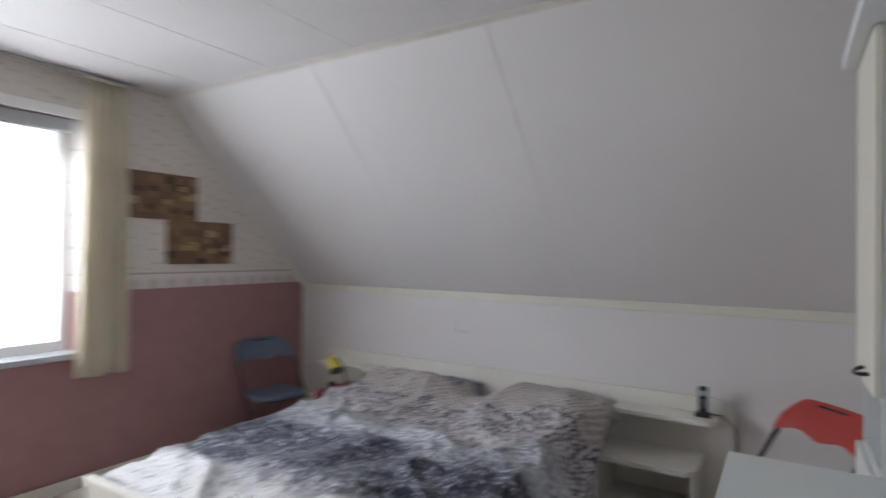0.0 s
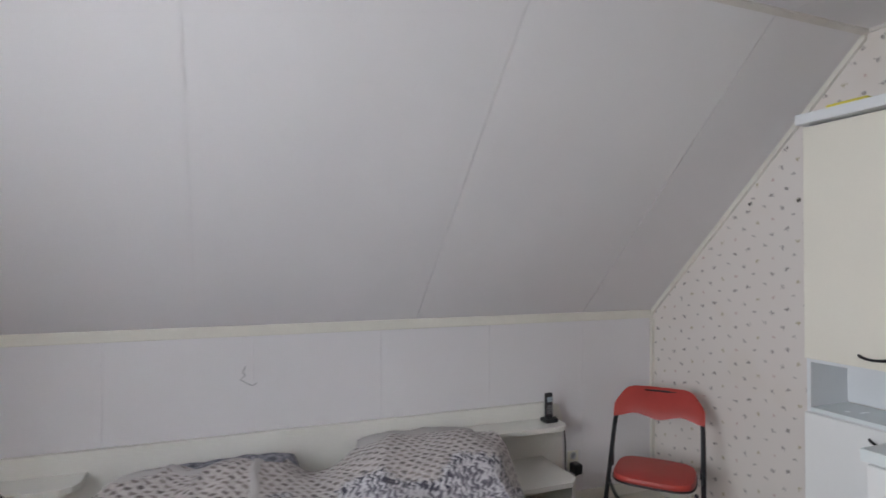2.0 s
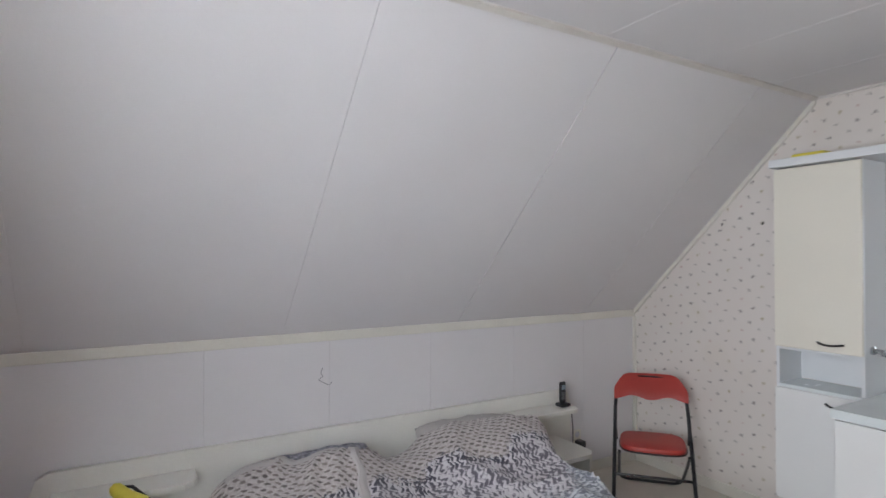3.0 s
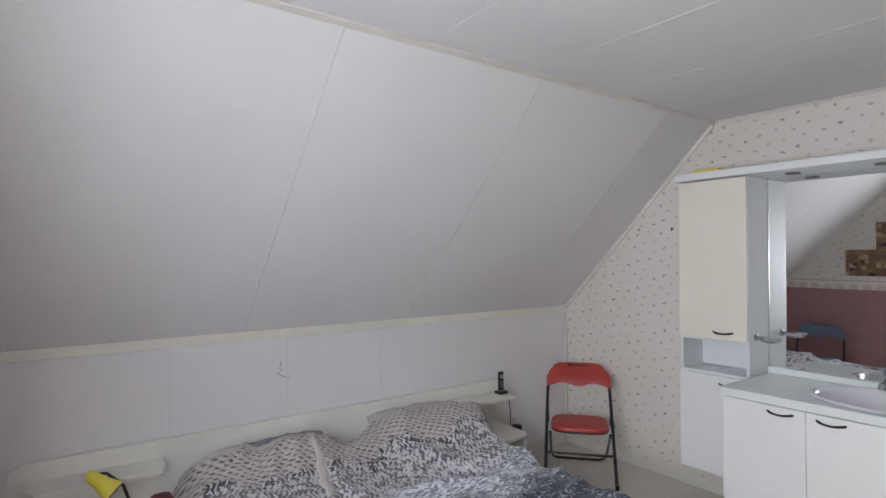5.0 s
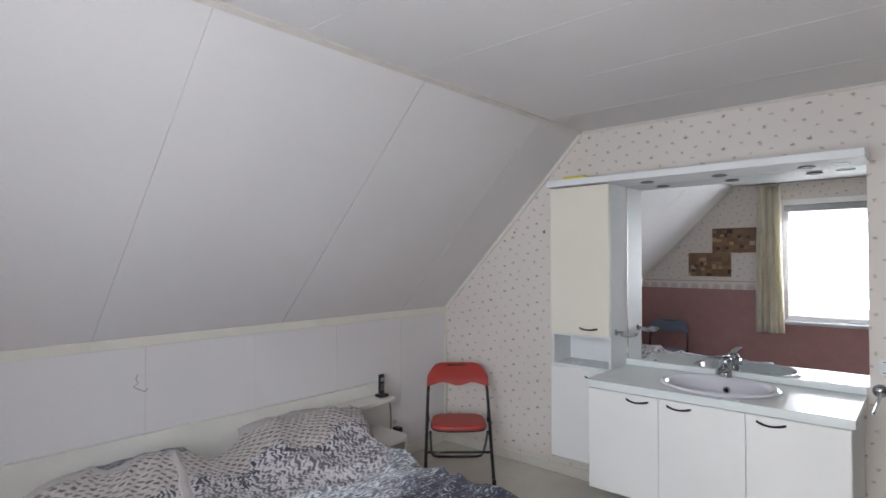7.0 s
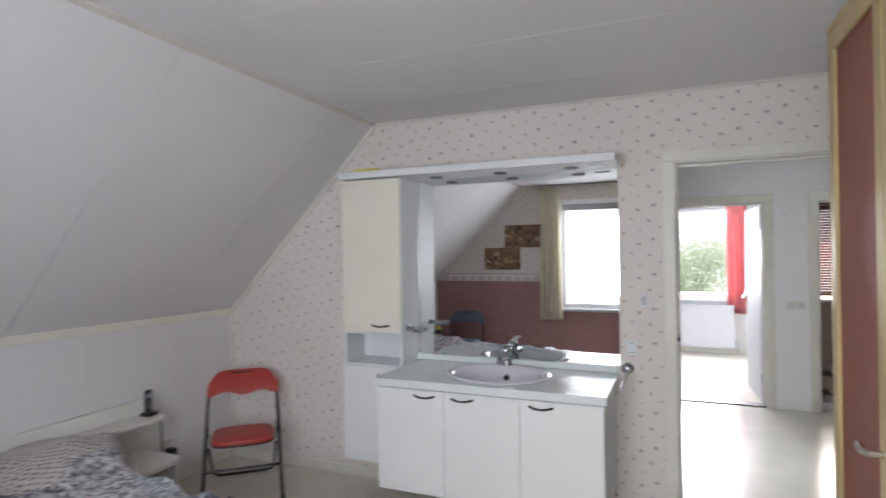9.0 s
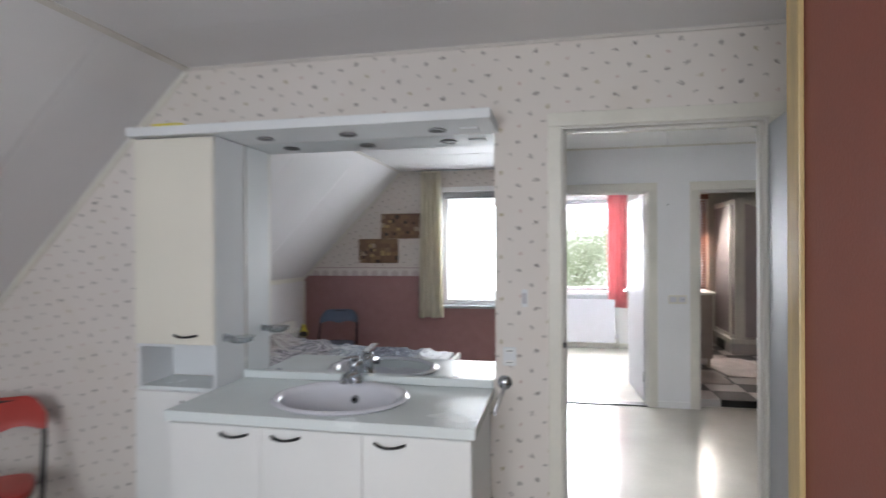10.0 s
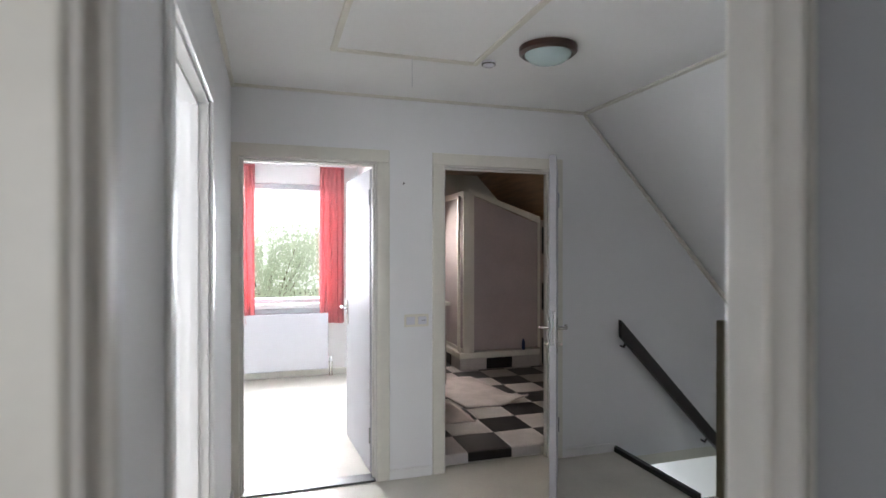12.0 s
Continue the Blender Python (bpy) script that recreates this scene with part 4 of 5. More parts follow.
# ---- bed ----
def cloth_mat(name, kind):
    m = bpy.data.materials.new(name)
    m.use_nodes = True
    g = Graph(m)
    b = m.node_tree.nodes["Principled BSDF"]
    vec, x, y, z = g.coords()
    wob = g.m("MULTIPLY", g.m("SUBTRACT", g.noise(vec, 9.0, 2.0), 0.5), 0.03)
    # open weave: pale thick yarn with small dark holes in a half-drop
    p, q = 0.046, 0.027
    run = g.m("ADD", y, g.m("MULTIPLY", z, 0.7))
    v = g.m("DIVIDE", g.m("ADD", run, wob), q)
    odd = g.m("MODULO", g.m("ABSOLUTE", g.m("FLOOR", v)), 2.0)
    uu = g.m("ADD", g.m("DIVIDE", g.m("ADD", x, wob), p), g.m("MULTIPLY", odd, 0.5))
    du = g.m("SUBTRACT", g.m("FRACT", uu), 0.5)
    dv = g.m("SUBTRACT", g.m("FRACT", v), 0.5)
    r = g.m("SQRT", g.m("ADD", g.m("POWER", du, 2.0), g.m("POWER", g.m("MULTIPLY", g.m("ADD", dv, g.m("MULTIPLY", du, 0.5)), 0.85), 2.0)))
    yarn = g.noise(vec, 75.0, 2.0)
    dot = g.m("SUBTRACT", 1.0, g.step(g.m("ADD", r, g.m("MULTIPLY", g.m("SUBTRACT", yarn, 0.5), 0.42)), 0.17, 0.36))
    rnd = g.white(g.m("FLOOR", uu), g.m("FLOOR", v))
    hue = g.mix(rnd, (0.11, 0.095, 0.092, 1), (0.25, 0.215, 0.20, 1))
    weave = g.mix(g.m("MULTIPLY", g.step(yarn, 0.35, 0.7), 0.6), (0.42, 0.385, 0.37, 1), (0.60, 0.565, 0.55, 1))
    out = g.mix(dot, weave, hue)
    height = g.m("SUBTRACT", g.m("MULTIPLY", yarn, 0.5), dot)
    dots = out
    if kind == "knit":
        # ribs of slanting stitches that lean the other way from rib to rib
        rib = g.m("DIVIDE", g.m("ADD", run, g.m("MULTIPLY", wob, 3.2)), 0.056)
        lean = g.m("ABSOLUTE", g.m("SUBTRACT", g.m("FRACT", rib), 0.5))
        st = g.m("ADD", g.m("DIVIDE", g.m("ADD", x, g.m("MULTIPLY", wob, 3.0)), 0.026), g.m("MULTIPLY", lean, 1.3))
        stitch = g.m("MULTIPLY", g.m("ABSOLUTE", g.m("SUBTRACT", g.m("FRACT", st), 0.5)), 2.0)
        stitch = g.m("ADD", stitch, g.m("MULTIPLY", g.m("SUBTRACT", g.noise(vec, 34.0, 3.0), 0.5), 3.6))
        patch = g.noise(vec, 6.0, 3.0)
        stitch = g.m("ADD", stitch, g.m("MULTIPLY", g.m("SUBTRACT", patch, 0.5), 1.1))
        knit = g.mix(g.step(stitch, 0.05, 0.85), (0.12, 0.11, 0.132, 1), (0.53, 0.51, 0.53, 1))
        # loose fluffy yarn: long pale curls over a grey-blue ground, darker towards the foot
        mp = m.node_tree.nodes.new("ShaderNodeMapping")
        mp.inputs["Rotation"].default_value, mp.inputs["Scale"].default_value = (0, 0, 0.75), (1.0, 2.6, 1.0)
        m.node_tree.links.new(vec, mp.inputs[0])
        n_ = m.node_tree.nodes.new("ShaderNodeTexNoise")
        n_.inputs["Scale"].default_value, n_.inputs["Detail"].default_value, n_.inputs["Distortion"].default_value = 17.0, 3.0, 1.9
        m.node_tree.links.new(mp.outputs[0], n_.inputs["Vector"])
        curl = n_.outputs["Fac"]
        fluff = g.mix(g.step(curl, 0.40, 0.60), (0.17, 0.185, 0.225, 1), (0.60, 0.635, 0.67, 1))
        night = g.mix(g.step(curl, 0.50, 0.70), (0.03, 0.034, 0.058, 1), (0.43, 0.46, 0.52, 1))
        pale = g.mix(g.step(curl, 0.34, 0.46), (0.10, 0.12, 0.16, 1), (0.70, 0.70, 0.71, 1))
        edge = g.m("ADD", y, g.m("MULTIPLY", g.m("SUBTRACT", g.noise(vec, 3.2, 3.0), 0.5), 0.55))
        fine = g.m("ADD", edge, g.m("MULTIPLY", g.m("SUBTRACT", yarn, 0.5), 0.12))
        cable = g.m("SUBTRACT", 1.0, g.step(g.m("ABSOLUTE", g.m("SUBTRACT", fine, 3.42)), 0.012, 0.05))
        out = g.mix(g.step(fine, 3.02, 3.12), fluff, knit)
        out = g.mix(g.step(fine, 2.66, 2.86), night, out)
        out = g.mix(g.step(fine, 2.08, 2.30), pale, out)
        out = g.mix(g.step(fine, 3.42, 3.46), out, dots)
        twist = g.mix(g.step(stitch, 0.45, 0.75), (0.035, 0.035, 0.055, 1), (0.55, 0.54, 0.56, 1))
        out = g.mix(g.m("MULTIPLY", cable, 0.85), out, twist)
        height = g.m("ADD", g.m("MULTIPLY", stitch, 0.5), g.m("MULTIPLY", curl, 0.8))
    g.put(b.inputs["Base Color"], out)
    b.inputs["Roughness"].default_value = 0.9
    b.inputs["Sheen Weight"].default_value = 0.15
    bp = m.node_tree.nodes.new("ShaderNodeBump")
    bp.inputs["Strength"].default_value, bp.inputs["Distance"].default_value = 0.5, 0.006
    g.put(bp.inputs["Height"], height)
    m.node_tree.links.new(bp.outputs[0], b.inputs["Normal"])
    return m


M_DOTS, M_KNIT = cloth_mat("dotted_pillowcase", "dots"), cloth_mat("knit_print_duvet", "knit")
M_NIGHT = mat("navy_mottled_cotton", (0.42, 0.42, 0.46), 0.9, scale=42, fine=180, bump=0.3, col2=(0.03, 0.035, 0.06))
M_BED = mat("cream_bed_paint", (0.75, 0.74, 0.69), 0.4, var=0.03, scale=4, fine=70, bump=0.03)
M_HEM = mat("pale_grey_cotton", (0.46, 0.44, 0.43), 0.9, var=0.05, fine=200, bump=0.15)
M_SHEET = mat("white_sheet", (0.72, 0.71, 0.70), 0.9, var=0.03, fine=200, bump=0.15)
BX0, BX1, BY0, BY1 = -2.38, -0.76, 1.85, 3.93
bed = thing("bed", "cream double bed with a long headboard and an unmade duvet", "bed")
bm = bmesh.new()
prism(bm, [(-3.05, 0.05), (-0.06, 0.05), (-0.06, 0.535), (-0.085, 0.605), (-0.14, 0.628), (-2.99, 0.628), (-3.035, 0.605), (-3.06, 0.535)], "y", 3.955, 3.985)
part("headboard", bm, M_BED, bed, "long cream headboard")
boxes("foot_board", [(BX0 - 0.03, BX1 + 0.03, BY0 - 0.03, BY0, 0.03, 0.42)], M_BED, bed, "cream foot board", 0.006)
for x0, x1 in ((BX0 - 0.03, BX0), (BX1, BX1 + 0.03)):
    boxes("side_rail", [(x0, x1, BY0 + 0.001, 3.954, 0.12, 0.36)], M_BED, bed, "cream side rail", 0.005)
for x in (BX0 + 0.02, BX1 - 0.08):
    for y in (BY0 + 0.05, 3.8):
        boxes("leg", [(x, x + 0.06, y, y + 0.06, 0, 0.12)], M_BED, bed)
boxes("mattress", [(BX0 + 0.005, BX1 - 0.005, BY0 + 0.01, 3.945, 0.12, 0.37)], M_SHEET, bed, "white sheeted mattress", 0.03)
for mirror_x, lab in ((False, "cream bedside shelf"), (True, "cream bedside shelf")):
    def fx(x):
        return (-3.11 - x) if mirror_x else x
    bm = bmesh.new()
    pts = [(-0.68, 3.954), (-0.13, 3.954), (-0.13, 3.82), (-0.16, 3.78), (-0.62, 3.78), (-0.66, 3.8), (-0.68, 3.84)]
    prism(bm, [(fx(x), y) for x, y in pts], "z", 0.518, 0.543)
    part("shelf", bm, M_BED, bed, lab)
    ns = thing("nightstand", "cream open bedside table fixed beside the bed", "nightstand", "pair of bedside tables")
    bm = bmesh.new()
    pts = [(-0.715, 3.953), (-0.2, 3.953), (-0.2, 3.62), (-0.25, 3.57), (-0.715, 3.57)]
    prism(bm, [(fx(x), y) for x, y in pts], "z", 0.305, 0.33)
    part("top", bm, M_BED, ns)
    for x in (-0.71, -0.235):
        a, b = sorted((fx(x), fx(x + 0.02)))
        boxes("side", [(a, b, 3.6, 3.953, 0.0, 0.3045)], M_BED, ns)
    a, b = sorted((fx(-0.6895), fx(-0.2355)))
    boxes("back", [(a, b, 3.935, 3.953, 0.0, 0.3045)], M_BED, ns)
    boxes("floor_board", [(a, b, 3.6, 3.9345, 0.06, 0.078)], M_BED, ns)


def pillow(at, w, d, h, tilt, turn, seed, label, material):
    """A stuffed cushion with pinched corners and a few creases."""
    bm = bmesh.new()
    n = 22
    def pt(u, v, s):
        e = (1 - abs(u) ** 2.6) * (1 - abs(v) ** 2.6)
        pin = 1 - 0.07 * (abs(u) * abs(v)) ** 1.5
        bumpz = noise.noise(Vector((u * 1.7 + seed, v * 1.7, s * 3.0))) * 0.16
        return Vector((u * w / 2 * pin, v * d / 2 * pin, s * h / 2 * (max(e, 0) ** 0.45) * (1 + bumpz * 1.6) + 0.012 * noise.noise(Vector((u * 5, v * 5, seed)))))
    for s in (1, -1):
        g = [[bm.verts.new(pt(-1 + 2 * i / n, -1 + 2 * j / n, s)) for i in range(n + 1)] for j in range(n + 1)]
        for j in range(n):
            for i in range(n):
                bm.faces.new((g[j][i], g[j][i + 1], g[j + 1][i + 1], g[j + 1][i]))
    bmesh.ops.remove_doubles(bm, verts=bm.verts, dist=0.0015)
    ob = tagged(part("pillow", bm, material, smooth=True), label, "pillow", "pillows on the bed")
    ob.matrix_world = pose(*at, tilt, 0, turn)
    return ob


pillow((-1.88, 3.75, 0.432), 0.66, 0.42, 0.15, 26, 2, 1.3, "flattened pillow in a mottled navy and grey pillowcase", M_NIGHT)
pillow((-0.98, 3.74, 0.46), 0.66, 0.44, 0.18, 24, -5, 4.1, "plump pillow in a pale grey cotton pillowcase", M_HEM)


def duvet():
    """A thick rumpled cover lying over the mattress and down its sides."""
    bm = bmesh.new()
    nx, ny = 96, 110
    x0, x1, y0, y1 = BX0 - 0.09, BX1 + 0.14, BY0 + 0.03, 3.80
    rows = []
    for j in range(ny + 1):
        row = []
        for i in range(nx + 1):
            u, v = i / nx, j / ny
            x, y = x0 + (x1 - x0) * u, y0 + (y1 - y0) * v
            p = Vector((x, y, 0))
            z = 0.425 + 0.025 * v
            calm = min(1, 0.35 + 1.3 * v)
            z += calm * (0.042 * noise.noise(p * 1.7 + Vector((3, 1, 0))) + 0.034 * noise.noise(p * 4.1)) 
            warp = p + 0.25 * Vector((noise.noise(p * 2.0), noise.noise(p * 2.0 + Vector((9, 0, 0))), 0))
            ridge = 1 - abs(noise.noise(Vector((warp.x * 2.6 + warp.y * 1.2, warp.y * 3.4, 5))))
            z += 0.046 * ridge ** 4
            z += 0.012 * (1 - abs(noise.noise(warp * 9))) ** 3
            hump = math.exp(-((x + 1.4) ** 2) / 0.09 - ((y - 3.45) ** 2) / 0.05)
            z += 0.138 * math.exp(-(((x + 0.97) / 0.47) ** 4) - ((y - 3.60) / 0.33) ** 2)
            z += 0.125 * math.exp(-(((x + 1.98) / 0.40) ** 4) - ((y - 3.68) / 0.26) ** 2) - 0.03 * hump
            for e in (BX0 + 0.05 - x, x - BX1 + 0.05 - 0.14 * max(0, min(1, (y - 3.3) / 0.3))):
                if e > 0:
                    z -= 1.35 * e ** 1.0 * min(1, e / 0.09) + 0.10 * e * abs(noise.noise(Vector((y * 7, 2, 2))))
            if v > 0.9:
                z -= (v - 0.9) * 0.25 * (1 + noise.noise(p * 6))
            if v < 0.05:
                z -= (0.05 - v) * 0.8
            edge = 0.035 * noise.noise(Vector((x * 3.1, 0, 8))) * max(0, (v - 0.6) / 0.4)
            row.append(bm.verts.new((x, y + edge, z)))
        rows.append(row)
    for a, b in zip(rows, rows[1:]):
        for i in range(nx):
            bm.faces.new((a[i], a[i + 1], b[i + 1], b[i]))
    hem = bmesh.new()
    strip = []
    for j in range(int(ny * 0.985), int(ny * 0.68), -1):
        f = (ny - j) / ny
        i = (0.405 - 0.22 * f + 0.012 * noise.noise(Vector((j * 0.2, 0, 4)))) * nx
        row = []
        for k, h in ((-1.5, -0.008), (-0.8, 0.012), (0.0, 0.016), (0.8, 0.012), (1.5, -0.008)):
            q = i + k * (1 + 0.4 * noise.noise(Vector((j * 0.11, 3, 0))))
            a, b = rows[j][int(q)].co, rows[j][int(q) + 1].co
            row.append(hem.verts.new(a.lerp(b, q - int(q)) + Vector((0, 0, h))))
        strip.append(row)
    for a, b in zip(strip, strip[1:]):
        for k in range(4):
            hem.faces.new((a[k], b[k], b[k + 1], a[k + 1]))
    top = []
    for i in range(7, 40):
        row = []
        for k, h in ((-2.6, -0.006), (-1.7, 0.010), (-0.9, 0.014), (0.0, 0.008), (0.8, -0.008)):
            q = ny - 3.4 + k + 0.7 * noise.noise(Vector((i * 0.17, 7, 0)))
            a, b = rows[int(q)][i].co, rows[min(ny, int(q) + 1)][i].co
            row.append(hem.verts.new(a.lerp(b, q - int(q)) + Vector((0, 0, h))))
        top.append(row)
    for a, b in zip(top, top[1:]):
        for k in range(4):
            hem.faces.new((a[k], a[k + 1], b[k + 1], b[k]))
    root = thing("duvet", "rumpled grey and white knit-print duvet on the bed", "duvet")
    ob = part("cover", bm, M_KNIT, root, "", True)
    s = ob.modifiers.new("thick", "SOLIDIFY")
    s.thickness, s.offset = 0.03, -1
    part("hem", hem, M_HEM, root, "pale cloth edge", True)
    return root


duvet()

# phone, charger and cable beside the bed
ph = thing("cordless_phone", "black cordless phone standing in its charging dock", "phone")
bm = bmesh.new()
box(bm, -0.24, -0.16, 3.84, 3.91, 0.5435, 0.566, 0.008)
part("dock", bm, M_BLACK, ph, "black charging dock")
bm = bmesh.new()
box(bm, -0.224, -0.178, 3.868, 3.89, 0.567, 0.705, 0.008)
hs = part("handset", bm, M_BLACK, ph)
M_KEYS = mat("grey_keys", (0.18, 0.18, 0.19), 0.5, bump=0)
M_SCREEN = mat("phone_screen", (0.35, 0.42, 0.48), 0.15, var=0.05, bump=0)
boxes("screen", [(-0.217, -0.185, 3.8665, 3.8678, 0.655, 0.683)], M_SCREEN, hs, "pale phone screen")
for r in range(4):
    for c in range(3):
        boxes("key", [(-0.217 + 0.0115 * c, -0.2085 + 0.0115 * c, 3.866, 3.8678, 0.59 + 0.013 * r, 0.598 + 0.013 * r)], M_KEYS, hs)
so = thing("wall_socket", "cream wall socket with a black charger plugged in", "socket")
boxes("plate", [(0.0, 0.075, YK - 0.01, YK - 0.0005, 0.205, 0.315)], M_CAB, so, bev=0.004)
bm = bmesh.new()
lathe(bm, [(0.02, 0), (0.021, -0.003), (0.017, -0.003), (0.016, 0.0)], (0.037, YK - 0.0105, 0.287), 18, "y")
part("outlet", bm, M_CERAM, so)
bm = bmesh.new()
box(bm, 0.01, 0.062, YK - 0.075, YK - 0.0105, 0.195, 0.255, 0.008)
tagged(part("charger", bm, M_BLACK), "black plug-in phone charger in the wall socket", "charger")
bm = bmesh.new()
tube(bm, [(-0.175, 3.9, 0.553), (-0.115, 3.945, 0.545), (-0.05, 3.955, 0.48), (-0.04, 3.95, 0.36), (-0.05, 3.94, 0.25), (-0.035, 3.94, 0.2), (0.0, 3.935, 0.19), (0.03, 3.93, 0.196)], 0.0035, 6)
tagged(part("phone_cable", bm, M_BLACK, smooth=True), "thin dark cable from the phone to its charger", "cable")
bm = bmesh.new()
box(bm, -0.065, -0.015, 3.915, 3.945, 0.19, 0.212, 0.006)
tagged(part("cable_plug", bm, M_BLACK), "black cable plug hanging beside the bedside table", "plug")
# cable end and nail on the knee wall
bm = bmesh.new()
tube(bm, [(-1.80, YK - 0.002, 0.94), (-1.812, YK - 0.01, 0.915), (-1.80, YK - 0.012, 0.895), (-1.825, YK - 0.008, 0.88), (-1.79, YK - 0.012, 0.858), (-1.765, YK - 0.006, 0.845), (-1.75, YK - 0.01, 0.86)], 0.0017, 6)
tagged(part("wire_end", bm, M_KEYS, smooth=True), "short loose grey wire sticking out of the wall", "wire")
for x, z in ((-1.54, 0.625), (-2.33, 0.624), (-0.75, 0.622)):
    bm = bmesh.new()
    tube(bm, [(x, YK - 0.001, z), (x, YK - 0.012, z)], 0.004, 6)
    tagged(part("nail", bm, M_SILL), "small grey nail above the headboard", "nail", "nails in the knee wall")
# reading lamp with a yellow shade
dl = thing("desk_lamp", "small blue and yellow bedside lamp", "lamp")
M_DKBLUE = mat("dark_blue_plastic", (0.02, 0.04, 0.13), 0.35, bump=0.02)
bm = bmesh.new()
lathe(bm, [(0.055, 0), (0.055, 0.02), (0.04, 0.032), (0.012, 0.04)], (-2.63, 3.70, 0.3305), 24)
part("base", bm, M_DKBLUE, dl, "dark blue base", True)
bm = bmesh.new()
tube(bm, [(-2.63, 3.7, 0.37), (-2.60, 3.705, 0.45), (-2.625, 3.71, 0.53), (-2.69, 3.715, 0.598), (-2.745, 3.72, 0.604)], 0.007, 8)
part("stem", bm, M_BLACK, dl, "", True)
bm = bmesh.new()
axis = [Vector((-2.762, 3.725, 0.610)).lerp(Vector((-2.665, 3.675, 0.522)), f) for f in (0, 0.12, 0.5, 1.0)]
tube(bm, axis, [0.014, 0.026, 0.031, 0.05], 24)
sh = part("shade", bm, M_YELLOW, dl, "yellow cone shade", True)
bm = bmesh.new()
tube(bm, [axis[3], axis[3] + (axis[3] - axis[2]) * 0.03], 0.043, 24)
part("inside", bm, M_LENS, sh, "dark inside of the shade")
bm = bmesh.new()
lathe(bm, [(0.028, 0), (0.032, 0.04), (0.03, 0.05), (0.01, 0.052)], (-2.86, 3.84, 0.3305), 20)
tagged(part("alarm_clock", bm, M_BLACK, smooth=True), "small black round alarm clock on the bedside table", "clock")


bm = bmesh.new()
box(bm, -2.53, -2.43, 3.30, 3.70, 0.08, 0.475, 0.03)
tagged(part("cushion", bm, mat("dark_red_cloth", (0.13, 0.02, 0.025), 0.85, var=0.1, fine=150, bump=0.15), smooth=True), "dark red cushion wedged beside the bed", "cushion")


# ---- folding chairs ----
def folding_chair(at, turn, pad, frame_mat, label, seat_z=0.36, top_z=0.735):
    root = thing("folding_chair", label, "chair", "folding chairs")
    lean = 0.50
    def on(z):
        return lean * z / top_z
    for s in (-1, 1):
        bm = bmesh.new()
        tube(bm, [(s * 0.235, 0, 0), (s * 0.228, on(0.3), 0.3), (s * 0.222, on(0.55), 0.55), (s * 0.213, on(0.64), 0.64), (s * 0.188, on(0.69) + 0.003, 0.69), (s * 0.14, on(0.712) + 0.005, 0.712), (0, on(0.716) + 0.007, 0.716)], 0.012, 8)
        part("frame_tube", bm, frame_mat, root, "", True)
        bm = bmesh.new()
        tube(bm, [(s * 0.2, 0.08, seat_z - 0.025), (s * 0.2, 0.2, seat_z - 0.12), (s * 0.2, 0.46, 0.06), (s * 0.185, 0.5, 0.022), (s * 0.15, 0.505, 0.012), (0, 0.505, 0.012)], 0.0095, 8)
        part("rear_leg", bm, frame_mat, root, "", True)
        bm = bmesh.new()
        lathe(bm, [(0.014, 0), (0.014, 0.03), (0.0105, 0.034)], (s * 0.235, 0, 0), 10)
        part("foot_cap", bm, M_BLACK, root)
        bm = bmesh.new()
        tube(bm, [(s * 0.213, 0.26, seat_z - 0.01), (s * 0.226, on(0.5), 0.5)], 0.006, 6)
        part("link", bm, frame_mat, root)
    bm = bmesh.new()
    tube(bm, [(-0.232, on(0.178), 0.178), (0.232, on(0.178), 0.178)], 0.009, 8)
    part("stretcher", bm, frame_mat, root)
    # seat pad with rounded corners and piping
    bm = bmesh.new()
    n = 40
    ring = []
    for k in range(n):
        a = 2 * math.pi * k / n
        c, s = math.cos(a), math.sin(a)
        ring.append((0.195 * math.copysign(abs(c) ** 0.5, c), 0.23 + 0.185 * math.copysign(abs(s) ** 0.55, s)))
    lay = []
    for f, z in ((0.97, -0.02), (1.0, -0.012), (1.0, 0.004), (0.97, 0.013), (0.8, 0.02), (0.4, 0.022)):
        lay.append([bm.verts.new((x * f, 0.23 + (y - 0.23) * f, seat_z + z + 0.02 * (0.23 - y) * 0.6)) for x, y in ring])
    for a, b in zip(lay, lay[1:]):
        for k in range(n):
            bm.faces.new((a[k], a[(k + 1) % n], b[(k + 1) % n], b[k]))
    bm.faces.new(lay[0][::-1])
    bm.faces.new(lay[-1])
    seat = part("seat", bm, pad, root, "vinyl padded seat", True)
    bm = bmesh.new()
    tube(bm, [(x, y, seat_z - 0.016 + 0.02 * (0.23 - y) * 0.6) for x, y in ring], 0.006, 6, True)
    part("piping", bm, frame_mat, seat)
    # curved backrest with a wavy lower edge
    bm = bmesh.new()
    nu, nv = 28, 6
    for side in (0, 1):
        g = []
        for j in range(nv + 1):
            f = j / nv
            row = []
            for i in range(nu + 1):
                u = -1 + 2 * i / nu
                hi = 0.739 - 0.062 * abs(u) ** 8
                lo = 0.594 - 0.011 * math.cos(u * 2 * math.pi)
                z = lo + (hi - lo) * f
                puff = 0.011 * (1 - abs(2 * f - 1) ** 3) * (1 - abs(u) ** 6)
                y = on(z) - 0.017 + 0.02 * (1 - u * u) + (puff + 0.002) * (1 if side else -1)
                row.append(bm.verts.new((u * (0.231 - 0.026 * max(0, f - 0.6) ** 2 * 6), y, z)))
            g.append(row)
        for j in range(nv):
            for i in range(nu):
                bm.faces.new((g[j][i], g[j][i + 1], g[j + 1][i + 1], g[j + 1][i]))
    bmesh.ops.remove_doubles(bm, verts=bm.verts, dist=0.0045)
    part("backrest", bm, pad, root, "vinyl padded backrest", True)
